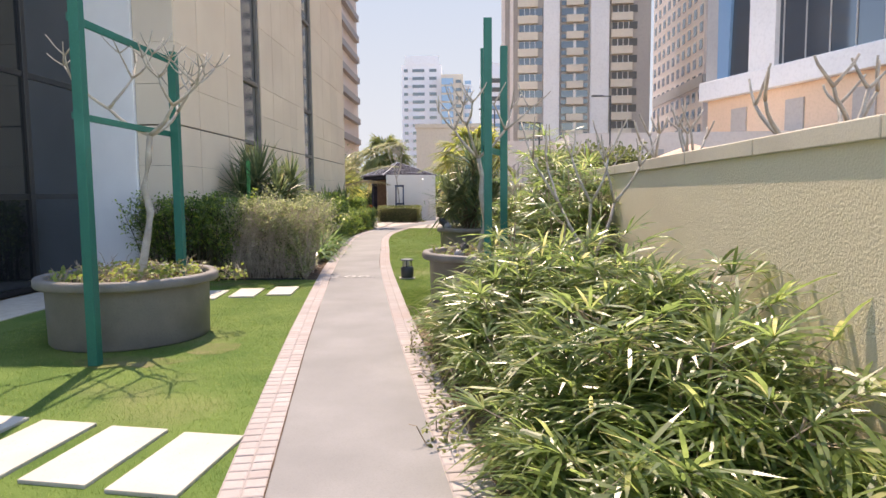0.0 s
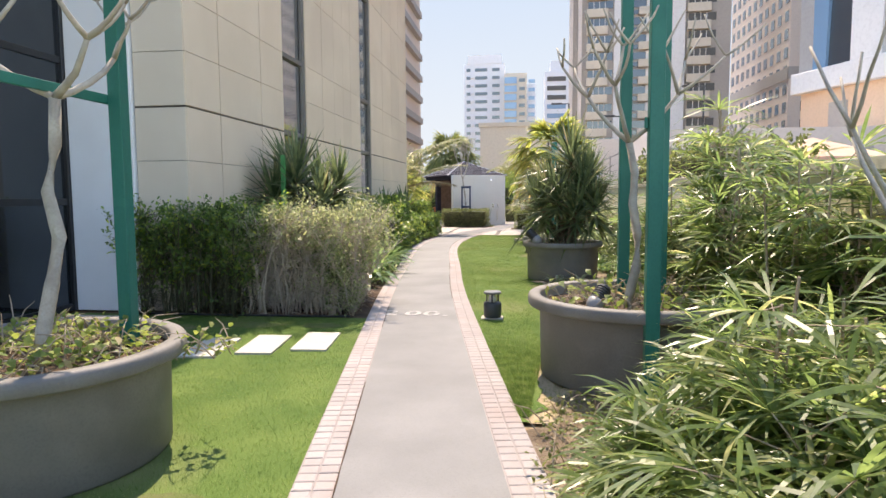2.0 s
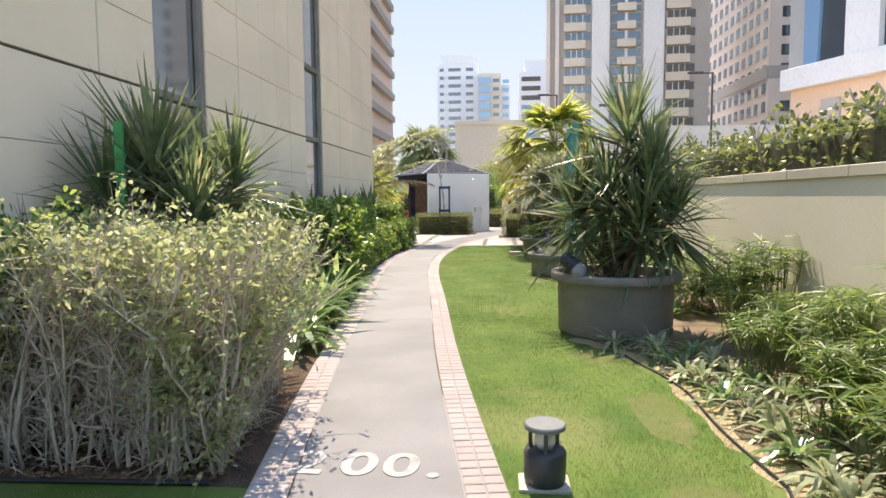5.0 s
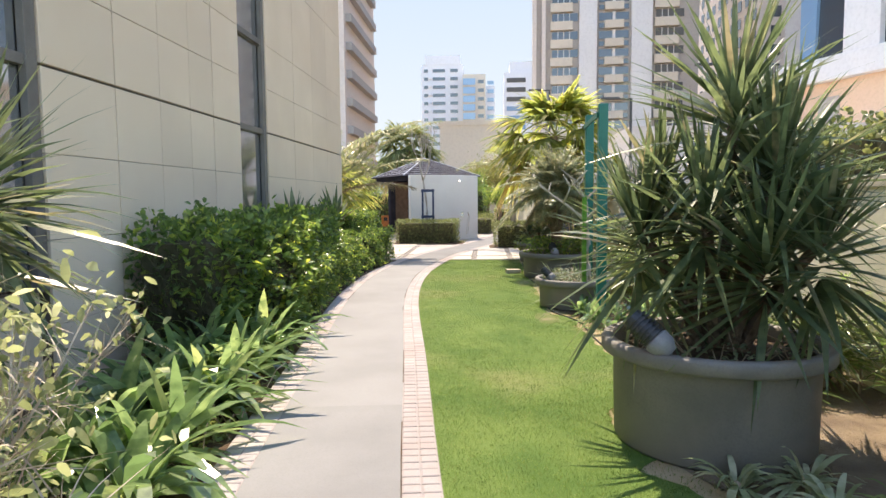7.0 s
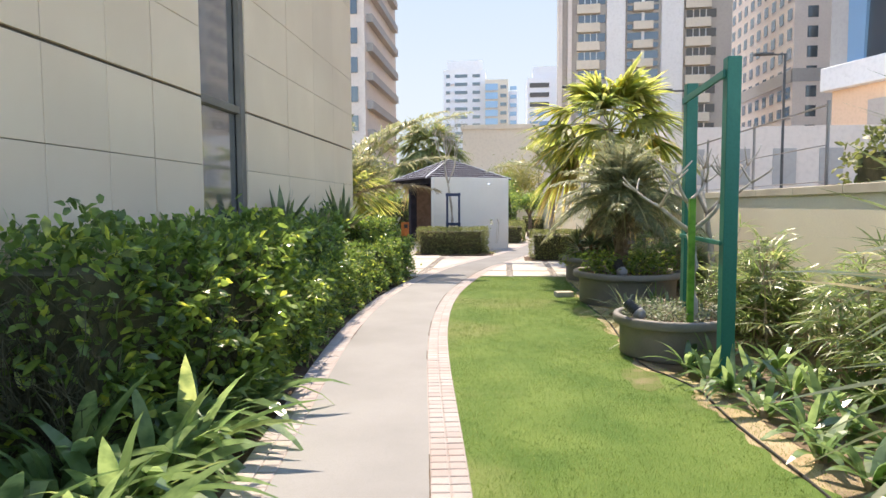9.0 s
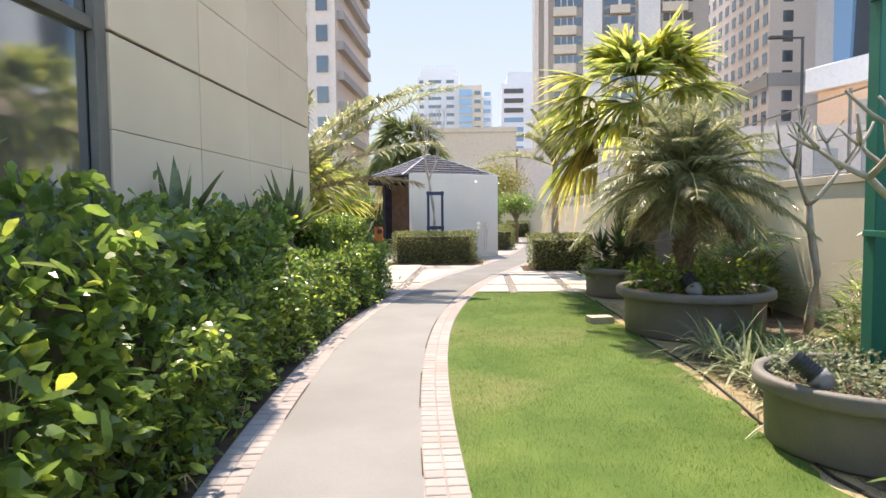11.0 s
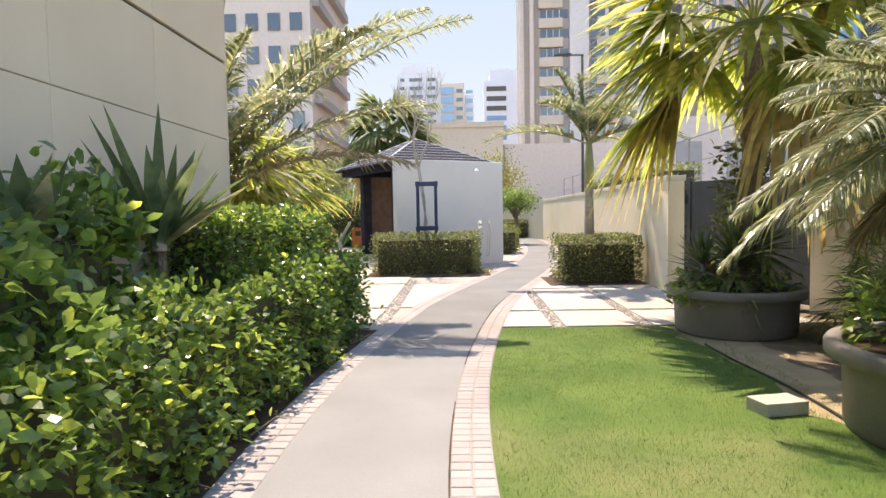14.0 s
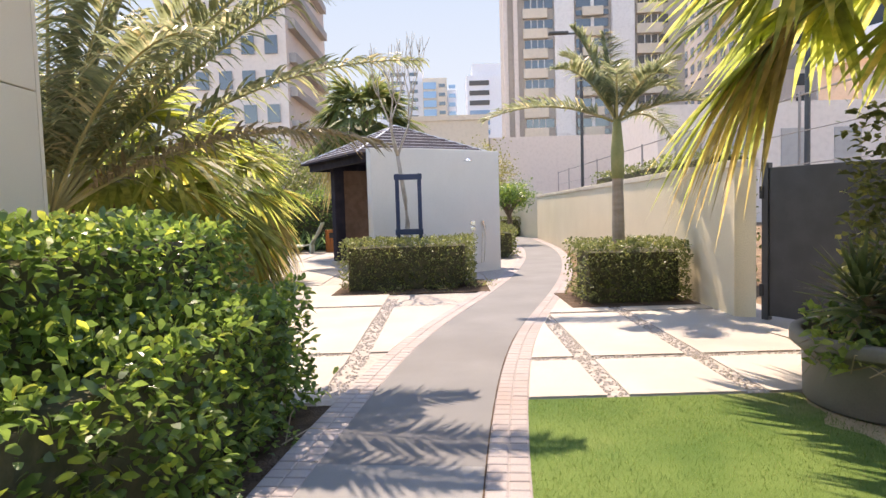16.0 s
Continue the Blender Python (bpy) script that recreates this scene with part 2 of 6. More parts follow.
class Geo:
    """Gathers vertices and faces of one mesh."""

    def __init__(self):
        self.v, self.f = [], []

    def add(self, verts, faces):
        n = len(self.v)
        self.v.extend([tuple(p) for p in verts])
        self.f.extend([tuple(i + n for i in f) for f in faces])
        return self

    def box(self, x0, x1, y0, y1, z0, z1, ch=0.0):
        if ch <= 0:
            return self.add([(x0, y0, z0), (x1, y0, z0), (x1, y1, z0), (x0, y1, z0), (x0, y0, z1), (x1, y0, z1), (x1, y1, z1), (x0, y1, z1)],
                            [(0, 3, 2, 1), (4, 5, 6, 7), (0, 1, 5, 4), (1, 2, 6, 5), (2, 3, 7, 6), (3, 0, 4, 7)])
        bm = bmesh.new()
        bmesh.ops.create_cube(bm, size=1)
        for v in bm.verts:
            v.co = Vector(((x0 + x1) / 2 + v.co.x * (x1 - x0), (y0 + y1) / 2 + v.co.y * (y1 - y0), (z0 + z1) / 2 + v.co.z * (z1 - z0)))
        bmesh.ops.bevel(bm, geom=bm.edges[:], offset=ch, segments=2, affect='EDGES', profile=0.5)
        bm.verts.index_update()
        self.add([v.co[:] for v in bm.verts], [[v.index for v in f.verts] for f in bm.faces])
        bm.free()
        return self

    def tube(self, pts, radii, sides=6):
        pts = [Vector(p) for p in pts]
        ring, n = [], len(self.v)
        for i, p in enumerate(pts):
            d = (pts[min(i + 1, len(pts) - 1)] - pts[max(i - 1, 0)])
            d = d.normalized() if d.length > 1e-6 else Vector((0, 0, 1))
            a = d.cross(Vector((0, 0, 1)))
            a = a.normalized() if a.length > 1e-3 else Vector((1, 0, 0))
            b = d.cross(a)
            r = radii[i] if hasattr(radii, "__len__") else radii
            for k in range(sides):
                t = 2 * math.pi * k / sides
                ring.append(p + a * (r * math.cos(t)) + b * (r * math.sin(t)))
        f = []
        for i in range(len(pts) - 1):
            for k in range(sides):
                f.append((i * sides + k, i * sides + (k + 1) % sides, (i + 1) * sides + (k + 1) % sides, (i + 1) * sides + k))
        f.append(tuple(range(sides))[::-1])
        f.append(tuple((len(pts) - 1) * sides + k for k in range(sides)))
        return self.add(ring, f)

    def lathe(self, prof, cx=0, cy=0, seg=48, cap=False):
        v, f = [], []
        for r, z in prof:
            for k in range(seg):
                t = 2 * math.pi * k / seg
                v.append((cx + r * math.cos(t), cy + r * math.sin(t), z))
        for i in range(len(prof) - 1):
            for k in range(seg):
                f.append((i * seg + k, i * seg + (k + 1) % seg, (i + 1) * seg + (k + 1) % seg, (i + 1) * seg + k))
        if cap:
            f.append(tuple(range(seg))[::-1])
            f.append(tuple((len(prof) - 1) * seg + k for k in range(seg)))
        return self.add(v, f)

    def done(self, name, material, parent=None, label="", smooth=False):
        o = obj(name, self.v, self.f, material, smooth)
        if parent:
            under(o, parent)
        return tagged(o, label)


def unit(a):
    return a / np.maximum(np.linalg.norm(a, axis=1, keepdims=True), 1e-9)


def blades(base, direction, length, width, droop=0.3, segs=3, belly=0.35, roll=0.6, keel=0.0, flat_side=None):
    """Many tapered leaf blades at once: arrays of bases and directions, lengths and widths; returns vertices and faces."""
    base, d = np.asarray(base, float), unit(np.asarray(direction, float))
    n = len(base)
    L = np.broadcast_to(np.asarray(length, float), (n,))[:, None]
    W = np.broadcast_to(np.asarray(width, float), (n,))[:, None]
    D = np.broadcast_to(np.asarray(droop, float), (n,))[:, None]
    if flat_side is None:
        side = unit(np.cross(d, np.array([0, 0, 1.0])) + 1e-4)
        nor = unit(np.cross(side, d))
        a = RNG.uniform(-roll, roll, (n, 1))
        side = side * np.cos(a) + nor * np.sin(a)
    else:
        side = unit(np.asarray(flat_side, float))
    nor = unit(np.cross(side, d))
    rows = []
    for k in range(segs + 1):
        s = k / segs
        c = base + d * L * s + np.array([0, 0, -1.0]) * D * L * s * s
        w = W * (0.35 + 0.65 * min(1, s / belly)) if s < belly else W * (1 - ((s - belly) / (1 - belly)) ** 1.6)
        if k == segs:
            rows.append(c[:, None, :])
        else:
            rows.append(np.stack([c - side * w / 2 + nor * keel * w, c + side * w / 2 + nor * keel * w], 1))
    v = np.concatenate(rows, 1)
    per = v.shape[1]
    idx = np.arange(n)[:, None] * per
    quads = np.concatenate([idx + np.array([2 * k, 2 * k + 1, 2 * k + 3, 2 * k + 2]) for k in range(segs - 1)], 0) if segs > 1 else np.zeros((0, 4), int)
    tris = idx + np.array([2 * segs - 2, 2 * segs - 1, 2 * segs])
    return v.reshape(-1, 3), quads.tolist() + tris.tolist()


class Leaves:
    """Gathers batches of blades into one mesh."""

    def __init__(self):
        self.v, self.f, self.n = [], [], 0

    def add(self, vf):
        v, f = vf
        n = self.n
        self.v.append(v)
        self.f.extend([[i + n for i in q] for q in f])
        self.n += len(v)
        return self

    def done(self, name, material, parent=None, label="", kind=""):
        o = obj(name, np.concatenate(self.v), self.f, material)
        if parent:
            under(o, parent)
        return tagged(o, label, kind=kind)


def polar(az, el):
    az, el = np.asarray(az, float), np.asarray(el, float)
    return np.stack([np.cos(az) * np.cos(el), np.sin(az) * np.cos(el), np.sin(el)], -1)


# ---- hazy sky far behind the towers ----
def sky_backdrop():
    m, t, b = nodes_of("hazy_sky")
    geo = t.nodes.new("ShaderNodeNewGeometry")
    sep = t.nodes.new("ShaderNodeSeparateXYZ")
    t.links.new(geo.outputs["Position"], sep.inputs[0])
    r = t.nodes.new("ShaderNodeMapRange")
    r.inputs[1].default_value, r.inputs[2].default_value = 0, 260
    t.links.new(sep.outputs["Z"], r.inputs[0])
    col = mix_col(t, r.outputs[0], (.225, .268, .312), (.15, .215, .312))
    em = t.nodes.new("ShaderNodeEmission")
    t.links.new(col, em.inputs["Color"])
    t.links.new(em.outputs[0], t.nodes["Material Output"].inputs["Surface"])
    v, f = [], []
    for i in range(49):
        a = radians(-60 + 120 * i / 48)
        x, y = 600 * math.sin(a), 600 * math.cos(a)
        v += [(x, y, -1), (x, y, 340)]
    f = [(2 * i, 2 * i + 1, 2 * i + 3, 2 * i + 2) for i in range(48)]
    tagged(obj("backdrop", v, f, m), "pale blue hazy sky near the horizon", "sky", kind="structure")


sky_backdrop()

# ---- ground and path ----
CENTRE = [(1.3, -6), (.17, 0), (-.42, 3.1), (-1.06, 6.5), (-1.78, 10.8), (-2.1, 12.75), (-2.38, 14.7), (-2.65, 17.1), (-2.92, 19), (-3.2, 21.2), (-3.31, 22.9),
          (-3.36, 24.4), (-3.28, 26), (-3.05, 28), (-2.73, 30.1), (-1.85, 33.1), (-1.1, 36), (-.35, 40), (.1, 44), (.3, 50), (.3, 56)]
CX, CY = np.array([c[0] for c in CENTRE]), np.array([c[1] for c in CENTRE])
_s = np.concatenate([[0], np.cumsum(np.hypot(np.diff(CX), np.diff(CY)))])


def smooth_centre():
    """Centre line at even steps, rounded off between its points."""
    u = np.linspace(0, _s[-1], 630)
    x, y = np.interp(u, _s, CX), np.interp(u, _s, CY)
    k = np.ones(25) / 25
    for _ in range(2):
        x = np.convolve(np.pad(x, 12, mode="reflect", reflect_type="odd"), k, "valid")
        y = np.convolve(np.pad(y, 12, mode="reflect", reflect_type="odd"), k, "valid")
    return x, y


PX, PY = smooth_centre()
TX, TY = np.gradient(PX), np.gradient(PY)
_l = np.hypot(TX, TY)
TX, TY = TX / _l, TY / _l
HALF, EDGE = .455, .69


def mid_x(y):
    return float(np.interp(y, PY, PX))


def left_x(y):
    return mid_x(y) - EDGE


def right_x(y):
    return mid_x(y) + EDGE


def ribbon(name, a, b, z0, z1, material, label, cat, y0=-99, y1=99):
    """A strip along the path from offset a to b, with a top at z1 and sides down to z0."""
    v, f = [], []
    span = [i for i in range(len(PX)) if y0 <= PY[i] <= y1]
    for i in span:
        nx, ny = TY[i], -TX[i]
        for o, z in ((a, z0), (a, z1), (b, z1), (b, z0)):
            v.append((PX[i] + nx * o, PY[i] + ny * o, z))
    for i in range(len(span) - 1):
        for k in range(3):
            f.append((4 * i + k, 4 * i + k + 1, 4 * i + k + 5, 4 * i + k + 4))
    return tagged(obj(name, v, f, material), label, cat, kind="structure")


g = Geo()
g.add([(-900, -300, -.03), (900, -300, -.03), (900, 1500, -.03), (-900, 1500, -.03)], [(0, 1, 2, 3)])
tagged(g.done("ground", SOIL), "brown sandy soil reaching to the horizon", "ground", kind="structure")
ribbon("path", -HALF, HALF, -.03, .012, CONCRETE, "light grey concrete footpath with a broom finish", "footpath", -9, 15.9)
ribbon("path_bend", -HALF, HALF, -.03, .011, PALECONCRETE, "pale grey concrete footpath round the bend", "footpath", 15.75, 26.9)
ribbon("path_plaza", -HALF, HALF, -.03, .010, GREYCONCRETE, "darker grey concrete footpath across the plaza", "footpath", 26.7, 99)



def path_gap(name, off, y0, y1):
    """A thin open joint between the concrete and the setts."""
    v, f = [], []
    for i in range(len(PX)):
        if y0 <= PY[i] <= y1:
            nx, ny = TY[i], -TX[i]
            w = .004 + .003 * noise.noise((PY[i] * 9, off, 0))
            for o in (off - w, off + w):
                v.append((PX[i] + nx * o, PY[i] + ny * o, .0165))
    f = [(2 * i, 2 * i + 1, 2 * i + 3, 2 * i + 2) for i in range(len(v) // 2 - 1)]
    tagged(obj(name, v, f, MULCH), "thin dark open joint beside the setts", "joint", kind="structure")


for k, (off, y0, y1) in enumerate(((-HALF - .002, 2.5, 8.5), (HALF + .002, 12.6, 15.5), (HALF + .002, 16.4, 17.6), (HALF + .002, 20.0, 20.5), (HALF + .002, 21.2, 22.3), (HALF + .002, 23.2, 25.2), (HALF + .002, 26.2, 30.5), (-HALF - .002, 10.5, 12.0), (-HALF - .002, 21.0, 22.0))):
    path_gap("path_joint_%d" % (k + 1), off, y0, y1)


def sheet(name, x_of, z, y0, y1, material, label, cat, steps=220):
    v, f = [], []
    for i in range(steps + 1):
        y = y0 + (y1 - y0) * i / steps
        a, b = x_of(y)
        v += [(a, y, z), (b, y, z)]
    f = [(2 * i, 2 * i + 1, 2 * i + 3, 2 * i + 2) for i in range(steps)]
    return tagged(obj(name, v, f, material), label, cat, kind="structure")


def bed_edge(y):
    """The edge of the lawn beside the planting bed."""
    return float(np.interp(y, [7.6, 8.0, 9.5, 11.3, 12, 13, 14.2, 14.8, 17, 18, 19.3, 20.1, 21.5, 23, 24.5, 27.95],
                           [-.45, -.42, -.3, .28, .27, .22, .0, -.45, -.1, -.11, -.17, -.5, -.43, -.47, -.5, -.45]))


sheet("lawn_west", lambda y: (-6.6, left_x(y)), .0, -4, 11.1, TURF, "green mown lawn with worn brown patches", "lawn")
sheet("lawn_east", lambda y: (right_x(y), bed_edge(y) - .02 + .26 * noise.noise((y * 1.3, 2, 0)) + .12 * noise.noise((y * 5, 5, 0))), .0, 7.6, 27.95, TURF, "bright green mown lawn beside the footpath", "lawn")
# worn spots in the lawn: centre x, y and the two half sizes
WORN = [(-2.95, 5.6, .62, .24), (-2.35, 6.1, .3, .3), (-3.9, 10.55, .6, .22), (-2.95, 10.6, .3, .18), (-4.8, 10.3, .5, .3), (-.75, 8.2, .12, .3), (-.25, 14.1, .3, .35), (-.05, 12.4, .22, .7), (-.1, 11.0, .3, .4), (-.55, 19.6, .2, .5), (-.65, 23.2, .18, .6)]
DRYTURF = surface("worn_turf", (.13, .14, .05), (.10, .14, .032), 9, 90, .95, .5, .008, c3=(.20, .17, .09))


def worn_at(x, y):
    """How far a spot lies inside a worn patch, 0 outside to 1 at its middle."""
    w = 0
    for cx, cy, rx, ry in WORN:
        d = math.hypot((x - cx) / rx, (y - cy) / ry) + .35 * noise.noise((x * 5, y * 5, 1))
        w = max(w, min(1, (1.05 - d) * 2))
    return w


for k, (cx, cy, rx, ry) in enumerate(WORN):
    ring = [(cx + .8 * rx * math.cos(a) * (1 + .3 * noise.noise((math.cos(a) * 2, math.sin(a) * 2, k))), cy + .8 * ry * math.sin(a) * (1 + .3 * noise.noise((math.cos(a) * 2, math.sin(a) * 2, k))), .003) for a in np.linspace(0, 6.2, 40)]
    tagged(obj("bare_patch", ring, [list(range(40))], DRYTURF), "worn brown patch in the lawn", "soil", kind="structure")
sheet("sand_strip", lambda y: (bed_edge(y) - .16, bed_edge(y) + .9), -.008, 7.6, 27.95, SAND, "pale sandy soil along the bed", "soil")
sheet("planting_bed_east", lambda y: (max(right_x(y), bed_edge(y) + (.2 if y < 23.4 else .55) + .2 * noise.noise((y * 1.7, 8, 0)) + .1 * noise.noise((y * 6, 3, 0))) if y > 7.6 else right_x(y), 1.9), -.004, -4, 30.5, BEDSOIL, "dry brown soil with leaf litter in the planting bed", "soil")
sheet("planting_bed_west", lambda y: (-5.9, left_x(y)), -.006, 11.1, 27.95, MULCH, "dark mulch under the hedge", "soil")

# ---- building beside the path ----
FX, FY0, FY1, FH = -5.0, 11.35, 26.85, 9.96
wall_b = tagged(new("wall_west"), "beige stone-clad building wall with open joints", "building wall", kind="structure")
g = Geo()
for y0, y1 in ((FY0, 14.8), (16.0, 20.28), (21.42, FY1)):
    g.box(FX - 6, FX - .03, y0 + .03, y1 - (.03 if y1 == FY1 else 0), -.03, FH - .02)
g.box(FX - 6, FX - .25, 14.8, 16.0, 0, FH - .02).box(FX - 6, FX - .25, 20.28, 21.42, 0, FH - .02)
g.done("wall_core", RECESS, wall_b)
ROWS_Z = [0, .6, 1.32, 2.04, 2.76, 3.48, 4.2, 5.64, 7.08, 8.52, 9.96]
COLS_Y = [11.35, 12.3, 13.78, 14.78, None, 16.02, 17.07, 17.93, 18.66, 19.33, 20.26, None, 21.44, 22.95, 24.25, 25.45, 26.85]


def panel_mesh(w, h, d=.035):
    g = Geo()
    c = .004
    g.add([(0, 0, 0), (0, w, 0), (0, w, h), (0, 0, h), (d - c, 0, 0), (d - c, w, 0), (d - c, w, h), (d - c, 0, h), (d, c, c), (d, w - c, c), (d, w - c, h - c), (d, c, h - c)],
          [(0, 4, 7, 3), (1, 2, 6, 5), (0, 1, 5, 4), (2, 3, 7, 6), (4, 5, 9, 8), (5, 6, 10, 9), (6, 7, 11, 10), (7, 4, 8, 11), (8, 9, 10, 11)])
    return g


for zi in range(len(ROWS_Z) - 1):
    z0, z1 = ROWS_Z[zi], ROWS_Z[zi + 1]
    lo, hi = (.014 if z0 == 2.76 else .003), (.014 if z1 == 2.76 else .003)
    for a, b in zip(COLS_Y, COLS_Y[1:]):
        if a is None or b is None:
            continue
        ja, jb = (.009 if a in (17.07, 19.33, 22.95, 13.78, 12.3) else .003), (.009 if b in (17.07, 19.33, 22.95, 13.78, 12.3) else .003)
        p = panel_mesh(b - a - ja - jb, z1 - z0 - lo - hi).done("panel", PANEL, wall_b)
        p.location = (FX - .035, a + ja, z0 + lo)
    p = panel_mesh(.72, z1 - z0 - lo - hi).done("panel", GREYPANEL, wall_b)
    p.rotation_euler = (0, 0, radians(-90))
    p.location = (FX - .745, FY0 + .035, z0 + lo)
# end face of the building, turned away from the first view
g = Geo().box(FX - 6, FX - .0, FY1, FY1 + .03, 0, FH)
g.done("end_panel", PANEL, wall_b)
Geo().box(FX - 6.1, FX + .08, FY0 - .05, FY1 + .1, FH - .02, FH + .25).done("parapet", COPING, wall_b)


def tall_window(name, y0, y1):
    w = thing(name, (FX - .1, (y0 + y1) / 2, 0), "tall narrow window strip with grey-brown metal frame", "window", kind="structure")
    cx, cy = FX - .1, (y0 + y1) / 2
    w1 = (y1 - y0) / 2
    Geo().box(.02, .09, w1 - .13, w1 - .0, .9, FH - .1, .006).box(.0, .06, -w1, -w1 + .03, .9, FH - .1, .004).done("window_frame", DARKFRAME, w)
    for z in (2.72, 4.15, 7.0, 9.7):
        Geo().box(.01, .075, -w1 + .03, w1 - .13, z, z + .09, .004).done("transom", DARKFRAME, w)
    prev = .95
    for z in (2.72, 4.15, 7.0, 9.7):
        Geo().box(.0, .012, -w1 + .03, w1 - .13, prev, z).done("pane", WINGLASS, w)
        prev = z + .09
    Geo().box(-.14, -.01, -w1, w1, .0, .9).done("sill_panel", PANEL, w)


DARKFRAME = surface("window_frame_metal", (.13, .12, .105), (.17, .155, .135), 4, 70, .5, .1, .001, spec=.5)
tall_window("window_1", 14.8, 16.0)
tall_window("window_2", 20.28, 21.42)

# white column and shop-front glass next to the building
col = tagged(Geo().box(-6.7, -5.76, 11.3, 12.2, 0, FH, .01).done("white_column", WHITEPLASTER), "smooth white plastered column between glass and stone", "column", kind="structure")
glz = thing("glass_front", (-6.74, 9, 0), "black-framed tinted glass shop front", "glass front", kind="structure")
for y0, y1 in ((8.25, 9.85), (9.93, 11.28)):
    for z0, z1 in ((.1, 1.46), (1.54, 3.35), (3.43, 5.6), (5.7, 8.5)):
        Geo().box(-.03, -.01, y0 - 9, y1 - 9, z0, z1).done("pane", TINTGLASS, glz)
g = Geo()
for y in (8.2, 9.89, 11.3):
    g.box(-.07, .04, y - 9 - .05, y - 9 + .05, 0, FH, .006)
for z in (.05, 1.5, 3.39, 5.65, 8.55):
    g.box(-.05, .02, 8.2 - 9, 11.3 - 9, z - .045, z + .045, .004)
g.done("window_frame", BLACKFRAME, glz)
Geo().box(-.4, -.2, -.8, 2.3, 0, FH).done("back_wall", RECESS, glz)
tagged(Geo().box(-7.4, -6.6, -8, 8.1, 0, FH).done("wall_side", WHITEPLASTER), "plain white wall beside the glass front", "wall", kind="structure")
tagged(Geo().box(-6.58, -5.5, 3.5, 10.9, -.03, .015, .006).done("side_pavement", BLOCK), "grey concrete strip along the glass front", "pavement", kind="structure")
tagged(Geo().box(-8, 4, -9, -8.8, 0, 3).done("wall_back", WHITEPLASTER), "plain wall closing the garden", "wall", kind="structure")

# ---- garden walls ----
WALLX, WALLH = 1.9, 1.70
nw = tagged(new("wall_east"), "cream rough-rendered garden wall with flat coping", "garden wall", kind="structure")
Geo().box(WALLX, WALLX + .2, -8, 10.4, -.03, WALLH).done("wall_body", RENDERWALL, nw)
# stretch beyond y 10.4: smoother, and painted lighter to look sunlit
Geo().box(WALLX, WALLX + .2, 10.4, 28.4, -.03, WALLH).done("wall_body", SMOOTHSUNWALL, nw, "smooth cream render, lightened in colour as if in stronger sun")
for i in range(30):
    y = -8 + i * 1.213
    Geo().box(WALLX - .022, WALLX + .25, y + .004, y + 1.209, WALLH, WALLH + .105, .008).done("coping_stone", COPING, nw)


def slanted_wall(name, p0, p1, h, t, label, cope=.09):
    w = tagged(new(name), label, "garden wall", kind="structure")
    d = Vector((p1[0] - p0[0], p1[1] - p0[1], 0))
    L = d.length
    w.matrix_world = Matrix.Translation((*p0, 0)) @ Matrix.Rotation(math.atan2(d.y, d.x), 4, 'Z')
    Geo().box(0, L, -t, 0, -.03, h - cope).done("wall_body", RENDERWALL, w)
    n = max(1, int(L / 1.3))
    for i in range(n):
        Geo().box(i * L / n + .003, (i + 1) * L / n - .003, -t - .03, .022, h - cope, h, .008).done("coping_stone", COPING, w)
    return w


slanted_wall("wall_far", (.46, 30.9), (1.0, 50.5), 1.84, .25, "cream rendered garden wall along the far footpath")
slanted_wall("wall_end", (1.0, 50.5), (-1.2, 58), 2.0, .25, "cream rendered wall at the end of the garden")
gate = thing("gate", (.72, 30.65, 0), "dark grey sheet-metal garden gate, closed", "gate")
gate.rotation_euler = (0, 0, radians(-62))
Geo().box(0, 2.1, -.02, .02, .06, 1.72, .004).done("gate_leaf", DARKSTEEL, gate)
Geo().box(-.05, .03, -.04, .04, 0, 1.78, .005).done("gate_post", DARKSTEEL, gate)
Geo().box(2.08, 2.16, -.04, .04, 0, 1.78, .005).done("gate_post", DARKSTEEL, gate)
for z in (.35, 1.45):
    Geo().box(-.07, -.02, -.055, -.02, z - .07, z + .07, .006).done("hinge", BLACKFRAME, gate)
slanted_wall("wall_gate_side", (1.75, 28.85), (1.92, 28.35), 1.8, .25, "cream rendered pier beside the gate")

# ---- plaza ----
plaza = tagged(new("plaza"), "cream concrete paving bays divided by pebble strips", "paving", kind="structure")
sheet("plaza_joints", lambda y: (-11, left_x(y) + .02), -.002, 27.95, 50, PEBBLE, "strips of small brown pebbles between paving", "paving", 40)
sheet("plaza_joints_east", lambda y: (right_x(y) - .02, 1.2), -.002, 27.96, 33.4, PEBBLE, "strips of small brown pebbles between paving", "paving", 20)


def bay(xa, xb, y0, y1):
    """One paving bay whose long sides follow the given x functions."""
    n = 8
    v, f = [], []
    for i in range(n + 1):
        y = y0 + (y1 - y0) * i / n
        a, b = xa(y), xb(y)
        if b - a < .02:
            b = a + .02
        v += [(a, y, -.03), (a, y, .010), (a + .006, y, .014), (b - .006, y, .014), (b, y, .010), (b, y, -.03)]
    for i in range(n):
        for k in range(5):
            f.append((6 * i + k, 6 * i + k + 1, 6 * i + k + 7, 6 * i + k + 6))
    f += [tuple(range(6)), tuple(6 * n + k for k in range(6))[::-1]]
    under(obj("paving_bay", v, f, PAVER), plaza)


